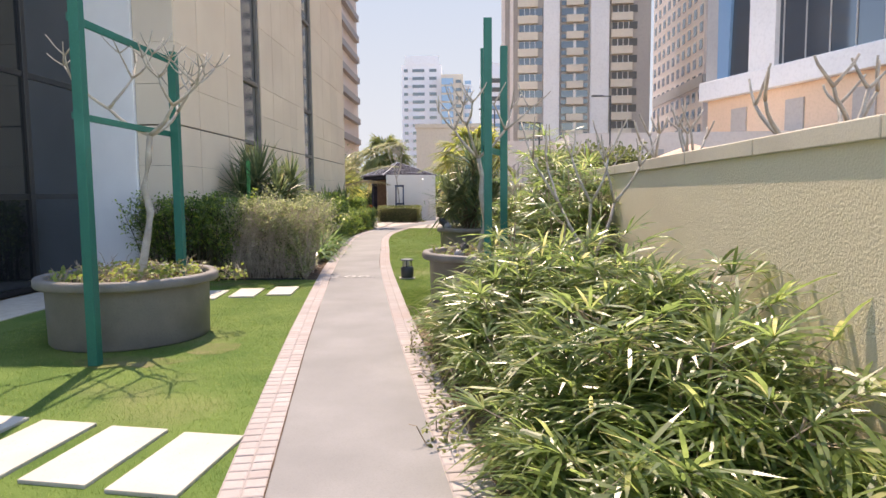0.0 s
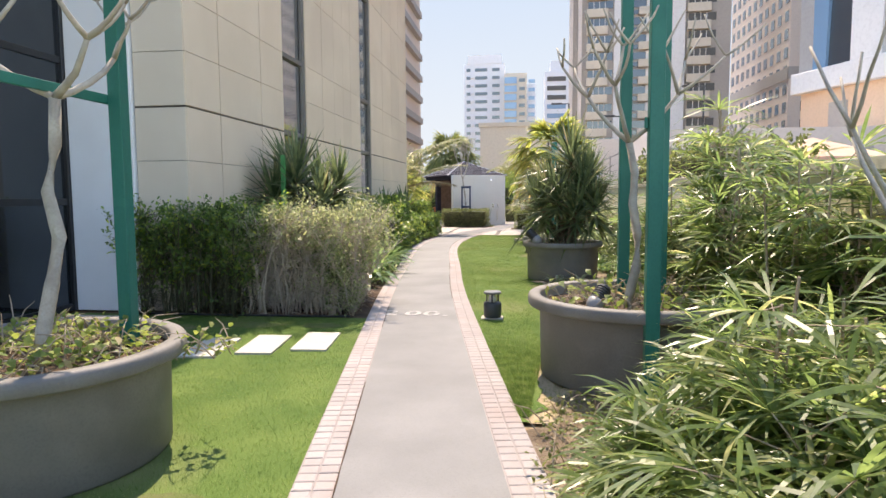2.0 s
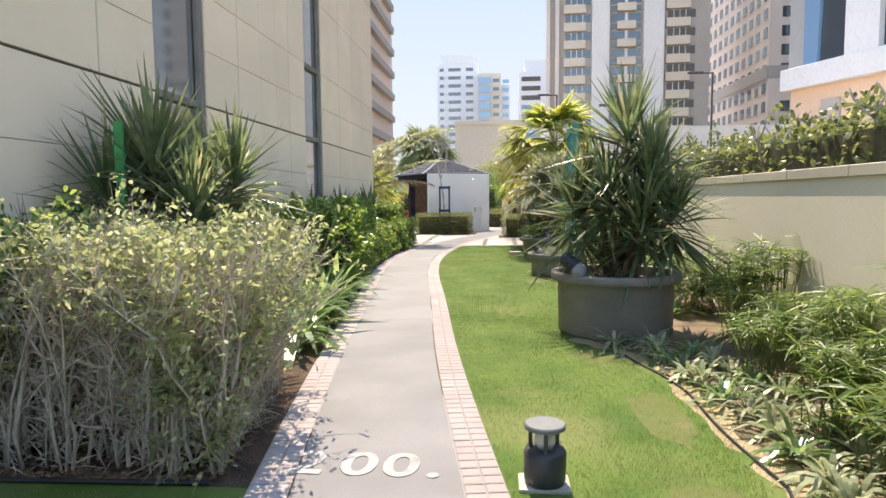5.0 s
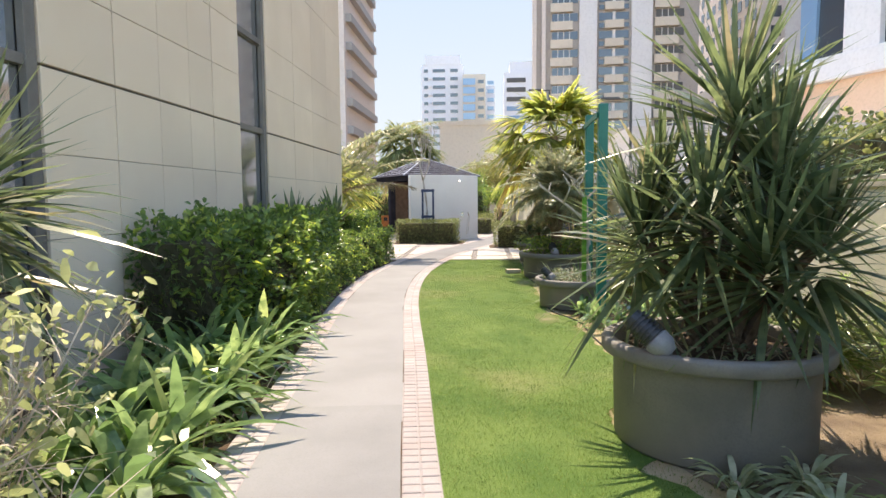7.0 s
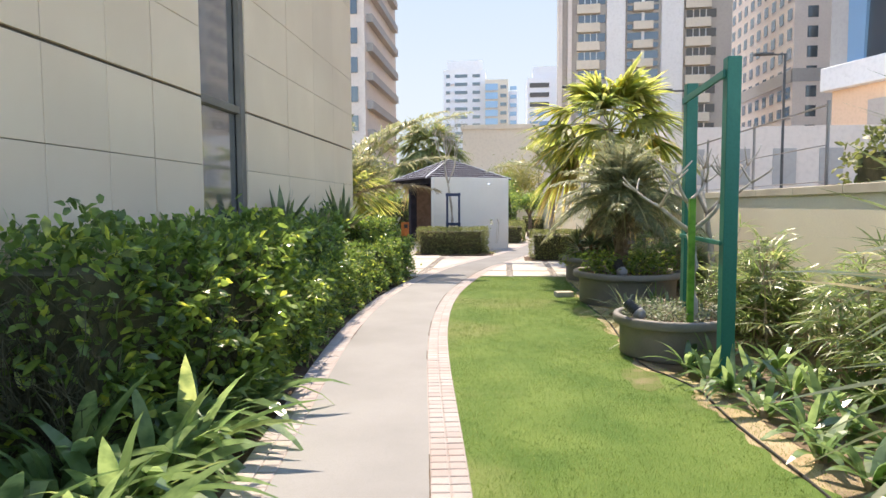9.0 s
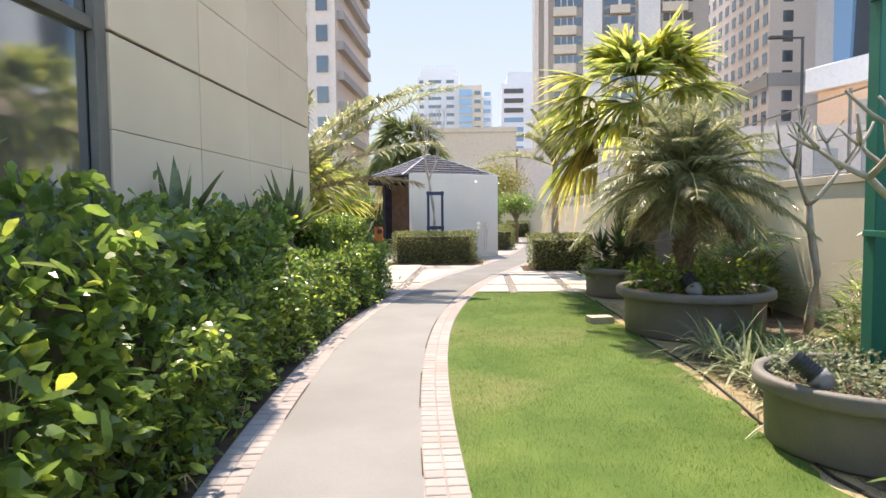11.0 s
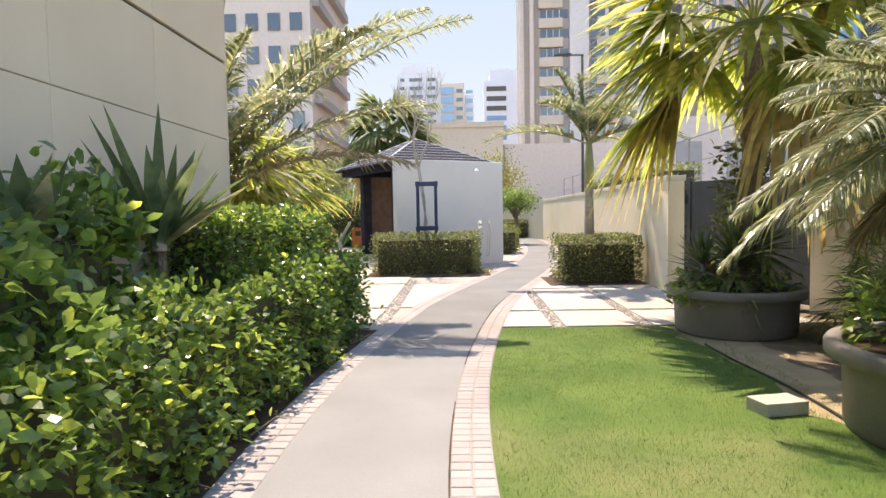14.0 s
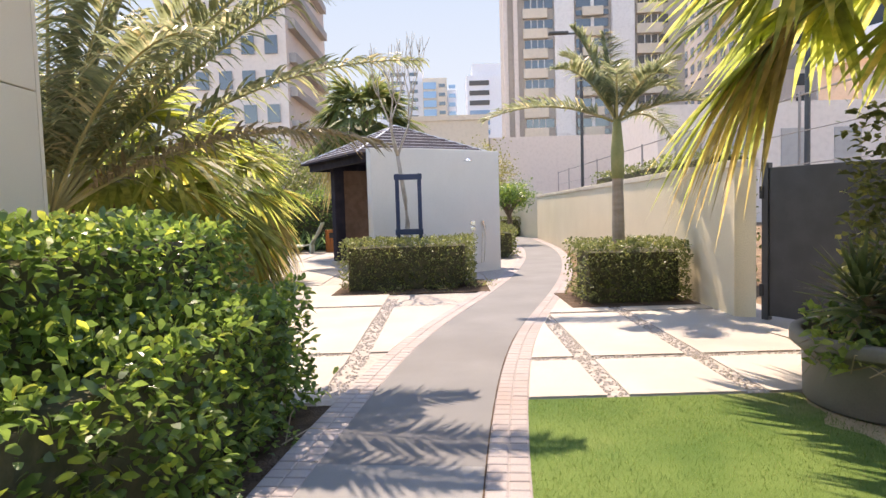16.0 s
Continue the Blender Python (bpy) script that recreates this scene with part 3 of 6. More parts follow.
YS = [(27.97, 29.02), (29.16, 31.42), (31.54, 33.3)]
for y0, y1 in YS:
    bay(lambda y: right_x(y) + .01, lambda y: max(-1.78, right_x(y) + .03), y0, y1) if y0 < 31 else None
    bay(lambda y: max(-1.62, right_x(y) + .01), lambda y: -.78, y0, y1)
    bay(lambda y: -.62, lambda y: .5 if y > 30.7 else 1.2, y0, y1)
for y0, y1 in ((27.97, 29.42), (29.56, 32.42), (32.56, 35.2), (35.3, 38.1), (38.2, 41), (41.1, 44), (44.1, 48)):
    if y0 < 33.9:
        bay(lambda y: min(-3.66, left_x(y) - .03), lambda y: left_x(y) - .01, y0, y1) if y0 > 29.5 and y0 < 32 else None
        bay(lambda y: -5.9, lambda y: -3.84 if y > 29 else min(-3.86, left_x(y) - .01), y0, y1)
    else:
        bay(lambda y: -7.0, lambda y: -5.3, y0, y1)
    bay(lambda y: -8.4, lambda y: (-6.05 if y < 34 else -7.1), y0, y1)
    bay(lambda y: -10.8, lambda y: -8.5, y0, y1)

# stepping slabs in the west lawn
def step_slab(cx, cy, w, d, skew, rz):
    g = Geo().box(-w / 2, w / 2, -d / 2, d / 2, -.03, .022, .006)
    g.v = [(x + skew * y, y, z) for x, y, z in g.v]
    o = tagged(g.done("stepping_slab", STEP), "cream concrete stepping slab set in the lawn", "stepping slab", "stepping slabs in the lawn")
    o.location, o.rotation_euler = (cx, cy, 0), (0, 0, radians(rz))


for k in range(5):
    step_slab(-1.48 - .52 * k, 3.48 + .10 * k, .40, .78, -.06, -8)
for k in range(4):
    step_slab(-2.73 - .50 * k, 9.75 - .19 * k, .37, .80, -.04, 4)

# ---- planters and what grows in them ----
def planter(x, y, r, h, label):
    p = thing("planter", (x, y, 0), label, "planter", "round planters along the footpath")
    Geo().lathe([(.02, .0), (r * .86, 0), (r * .875, .02), (r * .89, h - .10), (r * .90, h - .085)], seg=56).done("body", POTMAT, p, smooth=True)
    Geo().lathe([(r * .885, h - .10), (r * .985, h - .095), (r, h - .08), (r, h - .02), (r * .985, h), (r * .90, h), (r * .885, h - .012), (r * .88, h - .2)], seg=56).done("rim", POTMAT, p, "rounded dark grey rim", smooth=True)
    g = Geo()
    n, rings = 28, 4
    v = [(0, 0, h - .07)]
    f = []
    for i in range(1, rings + 1):
        for k in range(n):
            t = 2 * math.pi * k / n
            rr = r * .885 * i / rings
            v.append((rr * math.cos(t), rr * math.sin(t), h - .10 + .03 * noise.noise((rr * 3 * math.cos(t) + x, rr * 3 * math.sin(t) + y, 1))))
    f += [(0, 1 + k, 1 + (k + 1) % n) for k in range(n)]
    for i in range(rings - 1):
        f += [(1 + i * n + k, 1 + (i + 1) * n + k, 1 + (i + 1) * n + (k + 1) % n, 1 + i * n + (k + 1) % n) for k in range(n)]
    g.add(v, f).done("potting_soil", MULCH, p, "dark potting soil", smooth=True)
    return p


POTS = [(-3.47, 6.7, .89, .68), (.42, 8.9, .92, .70), (.14, 15.32, .73, .69), (-.03, 20.68, .60, .43), (.19, 24.35, .87, .52), (.12, 27.0 + .65, .69, .48)]
planter(*POTS[0], "large round dark grey planter with a bare tree")
planter(*POTS[1], "large round dark grey planter with a staked bare tree")
planter(*POTS[2], "round dark grey planter with a tall dracaena")
planter(*POTS[3], "small round dark grey planter with ground cover")
planter(*POTS[4], "round dark grey planter under a date palm")
planter(*POTS[5], "round dark grey planter under a fan palm")


def spotlight(x, y, z, turn, size=1.3):
    s = thing("spotlight", (x, y, z), "small black garden spotlight with finned body on the planter rim", "spotlight", "spotlights on the planters")
    s.rotation_euler = (radians(-50), 0, radians(turn))
    s.scale = (size, size, size)
    g = Geo()
    for i in range(6):
        a = .03 + i * .022
        Geo().lathe([(.03, a), (.062, a), (.062, a + .009), (.03, a + .009)], seg=18, cap=True).done("fin", DARKSTEEL, s)
    g.lathe([(.03, .02), (.05, .03), (.05, .17), (.03, .17)], seg=18, cap=True)
    g.done("finned_body", DARKSTEEL, s, smooth=False)
    Geo().lathe([(.0, -.075), (.035, -.07), (.062, -.03), (.066, .02), (.05, .03), (.0, .03)], seg=18).done("lamp_head", surface("lamp_grey", (.22, .22, .23), (.27, .27, .28), 6, 80, .45, .1, .001), s, smooth=True)
    Geo().tube([(0, 0, 0), (0, .02, -.06), (0, .05, -.1)], .012, 6).done("stem", DARKSTEEL, s)


spotlight(.02, 8.36, .70, -40, 1.0)
spotlight(-.34, 14.86, .75, 60)
spotlight(-.42, 20.42, .47, 60, 1.0)
spotlight(-.0, 23.75, .56, 20)


def stake_frame(posts, z0, z1, bars, label, s=.045, mat=None):
    """Upright timbers and cross bars that hold a young tree."""
    mat = mat or GREENWOOD
    x0, y0 = posts[0]
    t = thing("tree_stake", (x0, y0, 0), label, "tree stake", "green tree stakes")
    for i, (x, y) in enumerate(posts):
        Geo().box(x - x0 - s, x - x0 + s, y - y0 - s, y - y0 + s, z0[i], z1[i], .006).done("post", mat, t)
    for i, j, z, hh in bars:
        a, b = Vector((*posts[i], z)), Vector((*posts[j], z))
        d = b - a
        g = Geo().box(-.03, d.length + .03, s, s + .025, -hh, hh, .004)
        o = g.done("crossbar", mat, t)
        o.rotation_euler = (0, 0, math.atan2(d.y, d.x))
        o.location = (a.x - x0, a.y - y0, z)


stake_frame([(-3.17, 5.5), (-3.14, 7.2)], [0, .55], [3.3, 3.08], [(0, 1, 3.0, .035), (0, 1, 2.18, .03)], "two green painted timber posts with crossbars holding a bare tree")
stake_frame([(.385, 8.02), (.38, 9.4), (.64, 9.05)], [0, .6, .6], [3.6, 3.55, 3.5], [(0, 2, 2.05, .04)], "three tall green painted timber posts in and before a planter", .05)
stake_frame([(.16, 19.55), (.22, 21.0)], [0, .3], [2.86, 2.9], [(0, 1, 2.72, .035), (0, 1, 1.25, .02)], "green timber goal-shaped stake over a small planter", .06)
green_stick = tagged(Geo().box(-.03, .03, -.03, .03, 0, 1.35, .004).done("green_stake", SPROUT), "bright green plastic plant stake", "plant stake")
green_stick.location = (.03, 20.2, .3)
green_stick2 = tagged(Geo().box(-.035, .035, -.02, .02, 0, 2.2, .004).done("green_stake", leaf("green_plastic", (.03, .22, .06), (.04, .26, .08), None, .05, .4)), "bright green flat stake beside the dracaena", "plant stake")
green_stick2.location = (-4.32, 12.95, 0)


def bare_tree(name, x, y, z0, trunk, spread, seed, label, r0=.055, levels=4, length=.5, tips=True, mat=None, up=.55, lean=(0, 0)):
    """A leafless tree with forking, rising branches."""
    rnd = random.Random(seed)
    t = thing(name, (x, y, z0), label, "bare tree", "bare frangipani trees")
    g, tip = Geo(), []
    pts, p = [], Vector((0, 0, -.08))
    n = 7
    for i in range(n):
        pts.append(p.copy())
        p = p + Vector((rnd.uniform(-.06, .06) + lean[0] / n, rnd.uniform(-.05, .05) + lean[1] / n, (trunk + .08) / (n - 1)))
    g.tube(pts, [r0 * (1.15 - .35 * i / (n - 1)) for i in range(n)], 8)
    g.done("trunk", mat or BARK, t, smooth=True)
    g = Geo()

    def grow(p, d, r, L, lev):
        q, path = p.copy(), [p.copy()]
        d0 = d.copy()
        for k in range(4):
            d0 = (d0 + Vector((rnd.uniform(-.16, .16), rnd.uniform(-.16, .16), .10 + .05 * k * up))).normalized()
            q = q + d0 * (L / 4)
            path.append(q.copy())
        g.tube(path, [r * (1 - .09 * k) for k in range(5)], 6)
        if lev <= 0:
            tip.append((q, d0))
            return
        m = 3 if rnd.random() < .35 else 2
        a0 = rnd.uniform(0, 6.28)
        for k in range(m):
            a = a0 + k * 6.28 / m + rnd.uniform(-.5, .5)
            side = Vector((math.cos(a), math.sin(a), 0))
            nd = (d0 * .55 + side * spread + Vector((0, 0, up * .35))).normalized()
            grow(q, nd, r * .68, L * rnd.uniform(.62, .9), lev - 1)

    a0 = rnd.uniform(0, 6.28)
    for k in range(3):
        a = a0 + k * 2.09 + rnd.uniform(-.3, .3)
        grow(pts[-1], Vector((math.cos(a) * spread, math.sin(a) * spread, up)).normalized(), r0 * .62, length, levels - 1)
    g.done("branch_crown", mat or BARK, t, smooth=True)
    return t


bare_tree("bare_tree", -3.3, 6.6, .6, 1.52, .95, 5, "pale bare frangipani tree with candelabra branches in a planter", .04, 4, .46, up=.42)
bare_tree("bare_tree", .3, 8.45, .6, 1.35, .8, 11, "pale bare frangipani tree tied to green stakes", .036, 3, .5, up=.6)
bare_tree("bare_tree", .14, 20.3, .36, .95, .9, 14, "small bare frangipani tree in a small planter", .045, 3, .42, up=.5)
bare_tree("bare_tree", 1.2, 5.9, 0, .85, .55, 23, "grey bare frangipani tree among the palms by the wall", .032, 3, .6, up=.85)
bare_tree("bare_tree", 1.42, 24.2, 0, 1.45, .7, 29, "bare frangipani tree with few leaves by the wall", .05, 3, .5, up=.7)
for i, (x, y, s) in enumerate(((3.2, 9.0, 31), (3.0, 5.6, 37), (2.9, 17.5, 41), (3.5, 20.5, 43), (3.1, 14.6, 47))):
    bare_tree("bare_tree", x, y, 0, 1.5, .75, s, "bare frangipani tree behind the garden wall", .055, 3, .55, up=.75)


# ---- foliage kinds ----
def strap_clump(name, x, y, z, n, L, W, mat, label, category, group="", el=(.5, 1.35), droop=(.3, .9), segs=5, spread=.05, trunk=None, seed=1):
    """A rosette of long arching strap leaves."""
    r = np.random.default_rng(seed)
    t = thing(name, (x, y, z), label, category, group)
    az, e = r.uniform(0, 2 * math.pi, n), r.uniform(el[0], el[1], n)
    base = np.stack([np.cos(az) * spread * r.uniform(.2, 1, n), np.sin(az) * spread * r.uniform(.2, 1, n), r.uniform(-.01, .04, n)], -1)
    Leaves().add(blades(base, polar(az, e), L * r.uniform(.65, 1.1, n), W * r.uniform(.75, 1.15, n), r.uniform(droop[0], droop[1], n), segs, .3, .25, .12)).done("leaves", mat, t)
    Geo().lathe([(.0, -.03), (spread * .7 + .01, -.02), (spread * .6 + .01, .05), (.0, .07)], seg=8).done("crown_base", TWIG, t)
    return t


def dracaena(x, y, z, heads, L, W, label, mat=None, seed=1, stem=True):
    """Cane plant: several heads of stiff pointed leaves on stems. heads: (dx, dy, height, size)."""
    r = np.random.default_rng(seed)
    t = thing("dracaena", (x, y, z), label, "dracaena")
    for hx, hy, hz, size in heads:
        n = int(130 * size)
        g = Geo()
        g.tube([(hx * .15, hy * .15, -.1), (hx * .5, hy * .6, hz * .5), (hx, hy, hz)], [.05, .04, .035], 7).done("stem", PALMBARK, t)
        u = r.uniform(0, 1, n)
        az = r.uniform(0, 2 * math.pi, n)
        e = np.interp(u, [0, 1], [-.75, 1.45])
        base = np.stack([hx + np.cos(az) * .03, hy + np.sin(az) * .03, hz - .30 * size + u * .36 * size], -1)
        Leaves().add(blades(base, polar(az, e), L * size * r.uniform(.75, 1.1, n), W * r.uniform(.8, 1.15, n), r.uniform(.0, .28, n), 4, .25, .5, .18)).done("leaf_head", mat or DRACAENA, t)
    return t


def fan_frond(lv, st, base, az, el, stalk, R, r, droop=.35, spread=2.5, n=32, drop=.25):
    """A fan leaf: a stalk with segments spread in a tilted fan, drooping at the tips."""
    d = Vector(polar(az, el).tolist())
    b = Vector(base)
    pts = [b + d * (stalk * k / 4) + Vector((0, 0, -drop * stalk * (k / 4) ** 2)) for k in range(5)]
    st.tube(pts, [.016, .014, .012, .010, .008], 5)
    hub = pts[-1]
    fwd = (pts[-1] - pts[-2]).normalized()
    side = fwd.cross(Vector((0, 0, 1))).normalized()
    nor = side.cross(fwd).normalized()
    a = np.linspace(-spread / 2, spread / 2, n) + r.uniform(-.03, .03, n)
    F, S, N = np.array(fwd), np.array(side), np.array(nor)
    dirs = np.cos(a)[:, None] * F + np.sin(a)[:, None] * S + (.18 * np.cos(a * 2))[:, None] * N
    L = R * (1 - .25 * (np.abs(a) / (spread / 2)) ** 2) * r.uniform(.9, 1.05, n)
    base_arr = np.tile(np.array(hub), (n, 1))
    fs = -np.sin(a)[:, None] * F + np.cos(a)[:, None] * S + r.uniform(-.25, .25, (n, 1)) * N
    lv.add(blades(base_arr, dirs, L, R * .085, r.uniform(droop * .6, droop * 1.9, n), 5, .45, 0, .1, flat_side=fs))


def fan_palm(name, x, y, z, trunk_h, trunk_r, fronds, stalk, R, label, mat, dry=6, seed=1, group="fan palms", bark=None, el=(-.5, 1.3), lean=(0, 0)):
    r = np.random.default_rng(seed)
    t = thing(name, (x, y, z), label, "palm tree", group)
    g = Geo()
    k = 9
    g.tube([(lean[0] * (i / (k - 1)) ** 1.5, lean[1] * i / (k - 1), -.1 + (trunk_h + .1) * i / (k - 1)) for i in range(k)], [trunk_r * (1.1 - .25 * i / (k - 1)) * (1 + .06 * (i % 2)) for i in range(k)], 10)
    # old leaf bases
    for i in range(26):
        a, hh = i * 2.4, trunk_h * (.35 + .65 * i / 26)
        p = Vector((math.cos(a) * trunk_r * .9 + lean[0] * hh / max(trunk_h, .1), math.sin(a) * trunk_r * .9, hh))
        g.tube([p, p + Vector((math.cos(a) * .07, math.sin(a) * .07, .13))], [.035, .012], 5)
    g.done("trunk", bark or PALMBARK, t)
    lv, st, dl = Leaves(), Geo(), Leaves()
    top = np.array([lean[0], lean[1], trunk_h])
    for i in range(fronds):
        u = (i + .5) / fronds
        fan_frond(lv, st, top + np.array([0, 0, -.1 + .2 * u]), i * 2.4 + r.uniform(-.25, .25), np.interp(u, [0, 1], el) + r.uniform(-.12, .12), stalk * r.uniform(.75, 1.1), R * r.uniform(.85, 1.1), r)
    for i in range(dry):
        fan_frond(dl, st, top + np.array([0, 0, -.2]), i * 2.4 + r.uniform(-.3, .3), r.uniform(-.75, -.15), stalk * .8, R * .95, r, .8, 2.2)
    lv.done("fronds", mat, t)
    if dry:
        dl.done("dry_fronds", FANDRY, t, "drooping yellow-brown fronds")
    st.done("petiole", STALK, t)
    return t


def feather_frond(lv, st, base, az, el, L, r, bend=.9, leaflet=.32, n=46, w=.022, vee=.5, hang=.5):
    """A feather leaf: an arching midrib with two rows of leaflets."""
    d = polar(az, el)
    b = np.array(base, float)
    s = np.linspace(0, 1, 14)
    pts = b + d[None, :] * (L * s)[:, None] + np.array([0, 0, -1.0])[None, :] * (bend * L * .5 * s ** 2.2)[:, None]
    st.tube([tuple(p) for p in pts], [.018 * (1 - .85 * q) + .003 for q in s], 5)
    q = np.repeat(np.linspace(.14, .99, n), 2)
    sign = np.tile([1.0, -1.0], n)
    pos = np.stack([np.interp(q, s, pts[:, k]) for k in range(3)], -1)
    tan = unit(np.stack([np.interp(q, s, np.gradient(pts[:, k])) for k in range(3)], -1))
    side = unit(np.cross(tan, np.array([0, 0, 1.0])) + 1e-5)
    nor = unit(np.cross(side, tan))
    dirs = side * sign[:, None] * .8 + tan * .65 + nor * (vee * r.uniform(.4, 1.2, (2 * n, 1)))
    prof = np.sin(np.pi * np.clip(q * .92 + .06, 0, 1)) ** .6
    lv.add(blades(pos, dirs, leaflet * prof * r.uniform(.85, 1.1, 2 * n), w, r.uniform(hang * .4, hang * 1.3, 2 * n), 3, .3, .5, .12))


def feather_palm(name, x, y, z, trunk_h, trunk_r, specs, leaflet, label, mat, seed=1, shaft=0.0, n=46, w=.022, hang=.5, vee=.5, bark=None, dry=()):
    """specs: (azimuth degrees, elevation degrees, length, bend)."""
    r = np.random.default_rng(seed)
    t = thing(name, (x, y, z), label, "palm tree", "feather palms")
    g = Geo()
    k = 12
    g.tube([(0, 0, -.1 + (trunk_h + .1) * i / (k - 1)) for i in range(k)], [trunk_r * (1.05 - .3 * i / (k - 1)) * (1 + .05 * (i % 2)) for i in range(k)], 10)
    if not shaft:
        for i in range(30):
            a, hh = i * 2.4, trunk_h * (.3 + .7 * i / 30)
            p = Vector((math.cos(a) * trunk_r * .85, math.sin(a) * trunk_r * .85, hh))
            g.tube([p, p + Vector((math.cos(a) * .05, math.sin(a) * .05, .1))], [.03, .012], 5)
    g.done("trunk", bark or PALMBARK, t)
    if shaft:
        Geo().tube([(0, 0, trunk_h - .02), (0, 0, trunk_h + shaft * .4), (0, 0, trunk_h + shaft)], [trunk_r * .9, trunk_r * .95, trunk_r * .5], 10).done("crownshaft", surface("crownshaft", (.22, .24, .10), (.30, .30, .14), 4, 40, .6, .1), t, "smooth green crownshaft", smooth=True)
    lv, st, dl = Leaves(), Geo(), Leaves()
    for az, el, L, bend in specs:
        feather_frond(lv, st, (0, 0, trunk_h + shaft * .9), radians(az), radians(el), L, r, bend, leaflet, n, w, vee, hang)
    for az, el, L, bend in dry:
        feather_frond(dl, st, (0, 0, trunk_h + shaft * .9), radians(az), radians(el), L, r, bend, leaflet, n, w, vee, hang)
    lv.done("fronds", mat, t)
    if dry:
        dl.done("dry_fronds", FEATHERDRY, t, "dry straw-coloured fronds")
    st.done("rachis", MIDRIB, t)
    return t


def lady_palm(x, y, z, rx, ry, h, stems, seed, label="dense clump of green lady palms with fingered leaves", R=.30, yellow=.04):
    """A clump of thin canes with small fan leaves of narrow fingers."""
    r = np.random.default_rng(seed)
    t = thing("lady_palm", (x, y, z), label, "lady palm", "lady palms along the wall")
    lv, st = Leaves(), Geo()
    for i in range(stems):
        a, q = r.uniform(0, 2 * math.pi), math.sqrt(r.uniform(0, 1))
        bx, by = math.cos(a) * q * rx, math.sin(a) * q * ry
        hh = h * r.uniform(.35, 1.12) * (1 - .25 * q)
        lx, ly = r.uniform(-.12, .12), r.uniform(-.12, .12)
        st.tube([(bx, by, -.02), (bx + lx * .4, by + ly * .4, hh * .5), (bx + lx, by + ly, hh)], [.012, .010, .007], 5)
        for k in range(11):
            u = r.uniform(.2, 1.0)
            p = np.array([bx + lx * u, by + ly * u, hh * u])
            az, el = r.uniform(0, 2 * math.pi), r.uniform(-.1, .95)
            d = polar(az, el)
            stalk = r.uniform(.12, .3)
            hub = p + d * stalk
            st.tube([tuple(p), tuple(hub)], [.004, .003], 4)
            n = int(r.integers(8, 13))
            aa = np.linspace(-1.45, 1.45, n) + r.uniform(-.06, .06, n)
            S = unit(np.cross(d[None], np.array([[0, 0, 1.0]])) + 1e-5)[0]
            N = np.cross(S, d)
            dirs = np.cos(aa)[:, None] * d + np.sin(aa)[:, None] * S + .1 * N
            lv.add(blades(np.tile(hub, (n, 1)), dirs, R * r.uniform(.7, 1.25, n), .021 * R / .3, r.uniform(.15, .6, n), 3, .45, .6, .15))
    lv.done("fronds", RHAPIS, t)
    st.done("cane_clump", TWIG, t)
    return t


SEDGE = leaf("sedge_leaf", (.09, .16, .035), (.21, .30, .065), (.38, .40, .12), .45, .42, .4)
SEDGESTALK = surface("sedge_stalk", (.12, .16, .05), (.18, .22, .07), 5, 40, .6, .0)
STALK = surface("stalk_green", (.20, .22, .06), (.28, .28, .09), 5, 40, .6, .0)
MIDRIB = surface("midrib", (.26, .24, .10), (.34, .31, .15), 5, 40, .6, .0)


def umbrella_grass(x, y, z, n, h, seed, label="clump of umbrella sedge with starry tops"):
    r = np.random.default_rng(seed)
    t = thing("umbrella_sedge", (x, y, z), label, "sedge", "umbrella sedges by the wall")
    lv, st = Leaves(), Geo()
    for i in range(n):
        a, q = r.uniform(0, 6.28), r.uniform(0, .25)
        b = np.array([math.cos(a) * q, math.sin(a) * q, 0])
        tip = b + np.array([r.uniform(-.2, .2), r.uniform(-.2, .2), h * r.uniform(.5, 1)])
        st.tube([tuple(b), tuple(tip)], [.005, .004], 4)
        m = 12
        az = np.linspace(0, 6.28, m) + r.uniform(-.2, .2, m)
        lv.add(blades(np.tile(tip, (m, 1)), polar(az, r.uniform(.0, .7, m)), .27 * r.uniform(.7, 1.2, m), .018, r.uniform(.2, .6, m), 3, .3, .6))
    lv.done("leaves", SEDGE, t)
    tagged(st.done("stalks", SEDGESTALK, t), kind="stuff")
    return t


def ground_cover(x, y, z, rad, n, size, mat, label, name="ground_cover", tall=.12, seed=1, twigs=30):
    r = np.random.default_rng(seed)
    t = thing(name, (x, y, z), label, "ground cover")
    a, q = r.uniform(0, 6.28, n), np.sqrt(r.uniform(0, 1, n)) * rad
    base = np.stack([np.cos(a) * q, np.sin(a) * q, r.uniform(0, tall, n)], -1)
    Leaves().add(blades(base, polar(r.uniform(0, 6.28, n), r.uniform(-.1, 1.2, n)), size * r.uniform(.6, 1.2, n), size * .55, r.uniform(.1, .5, n), 2, .5, .9, .1)).done("leaves", mat, t)
    g = Geo()
    for i in range(twigs):
        aa, qq = r.uniform(0, 6.28), math.sqrt(r.uniform(0, 1)) * rad
        p = Vector((math.cos(aa) * qq, math.sin(aa) * qq, 0))
        d = Vector((r.uniform(-1, 1), r.uniform(-1, 1), r.uniform(.3, 1.2))) * .16
        g.tube([p, p + d, p + d * 1.7 + Vector((0, 0, -.08))], [.005, .004, .002], 4)
    tagged(g.done("undergrowth", TWIG, t), kind="stuff")
    return t


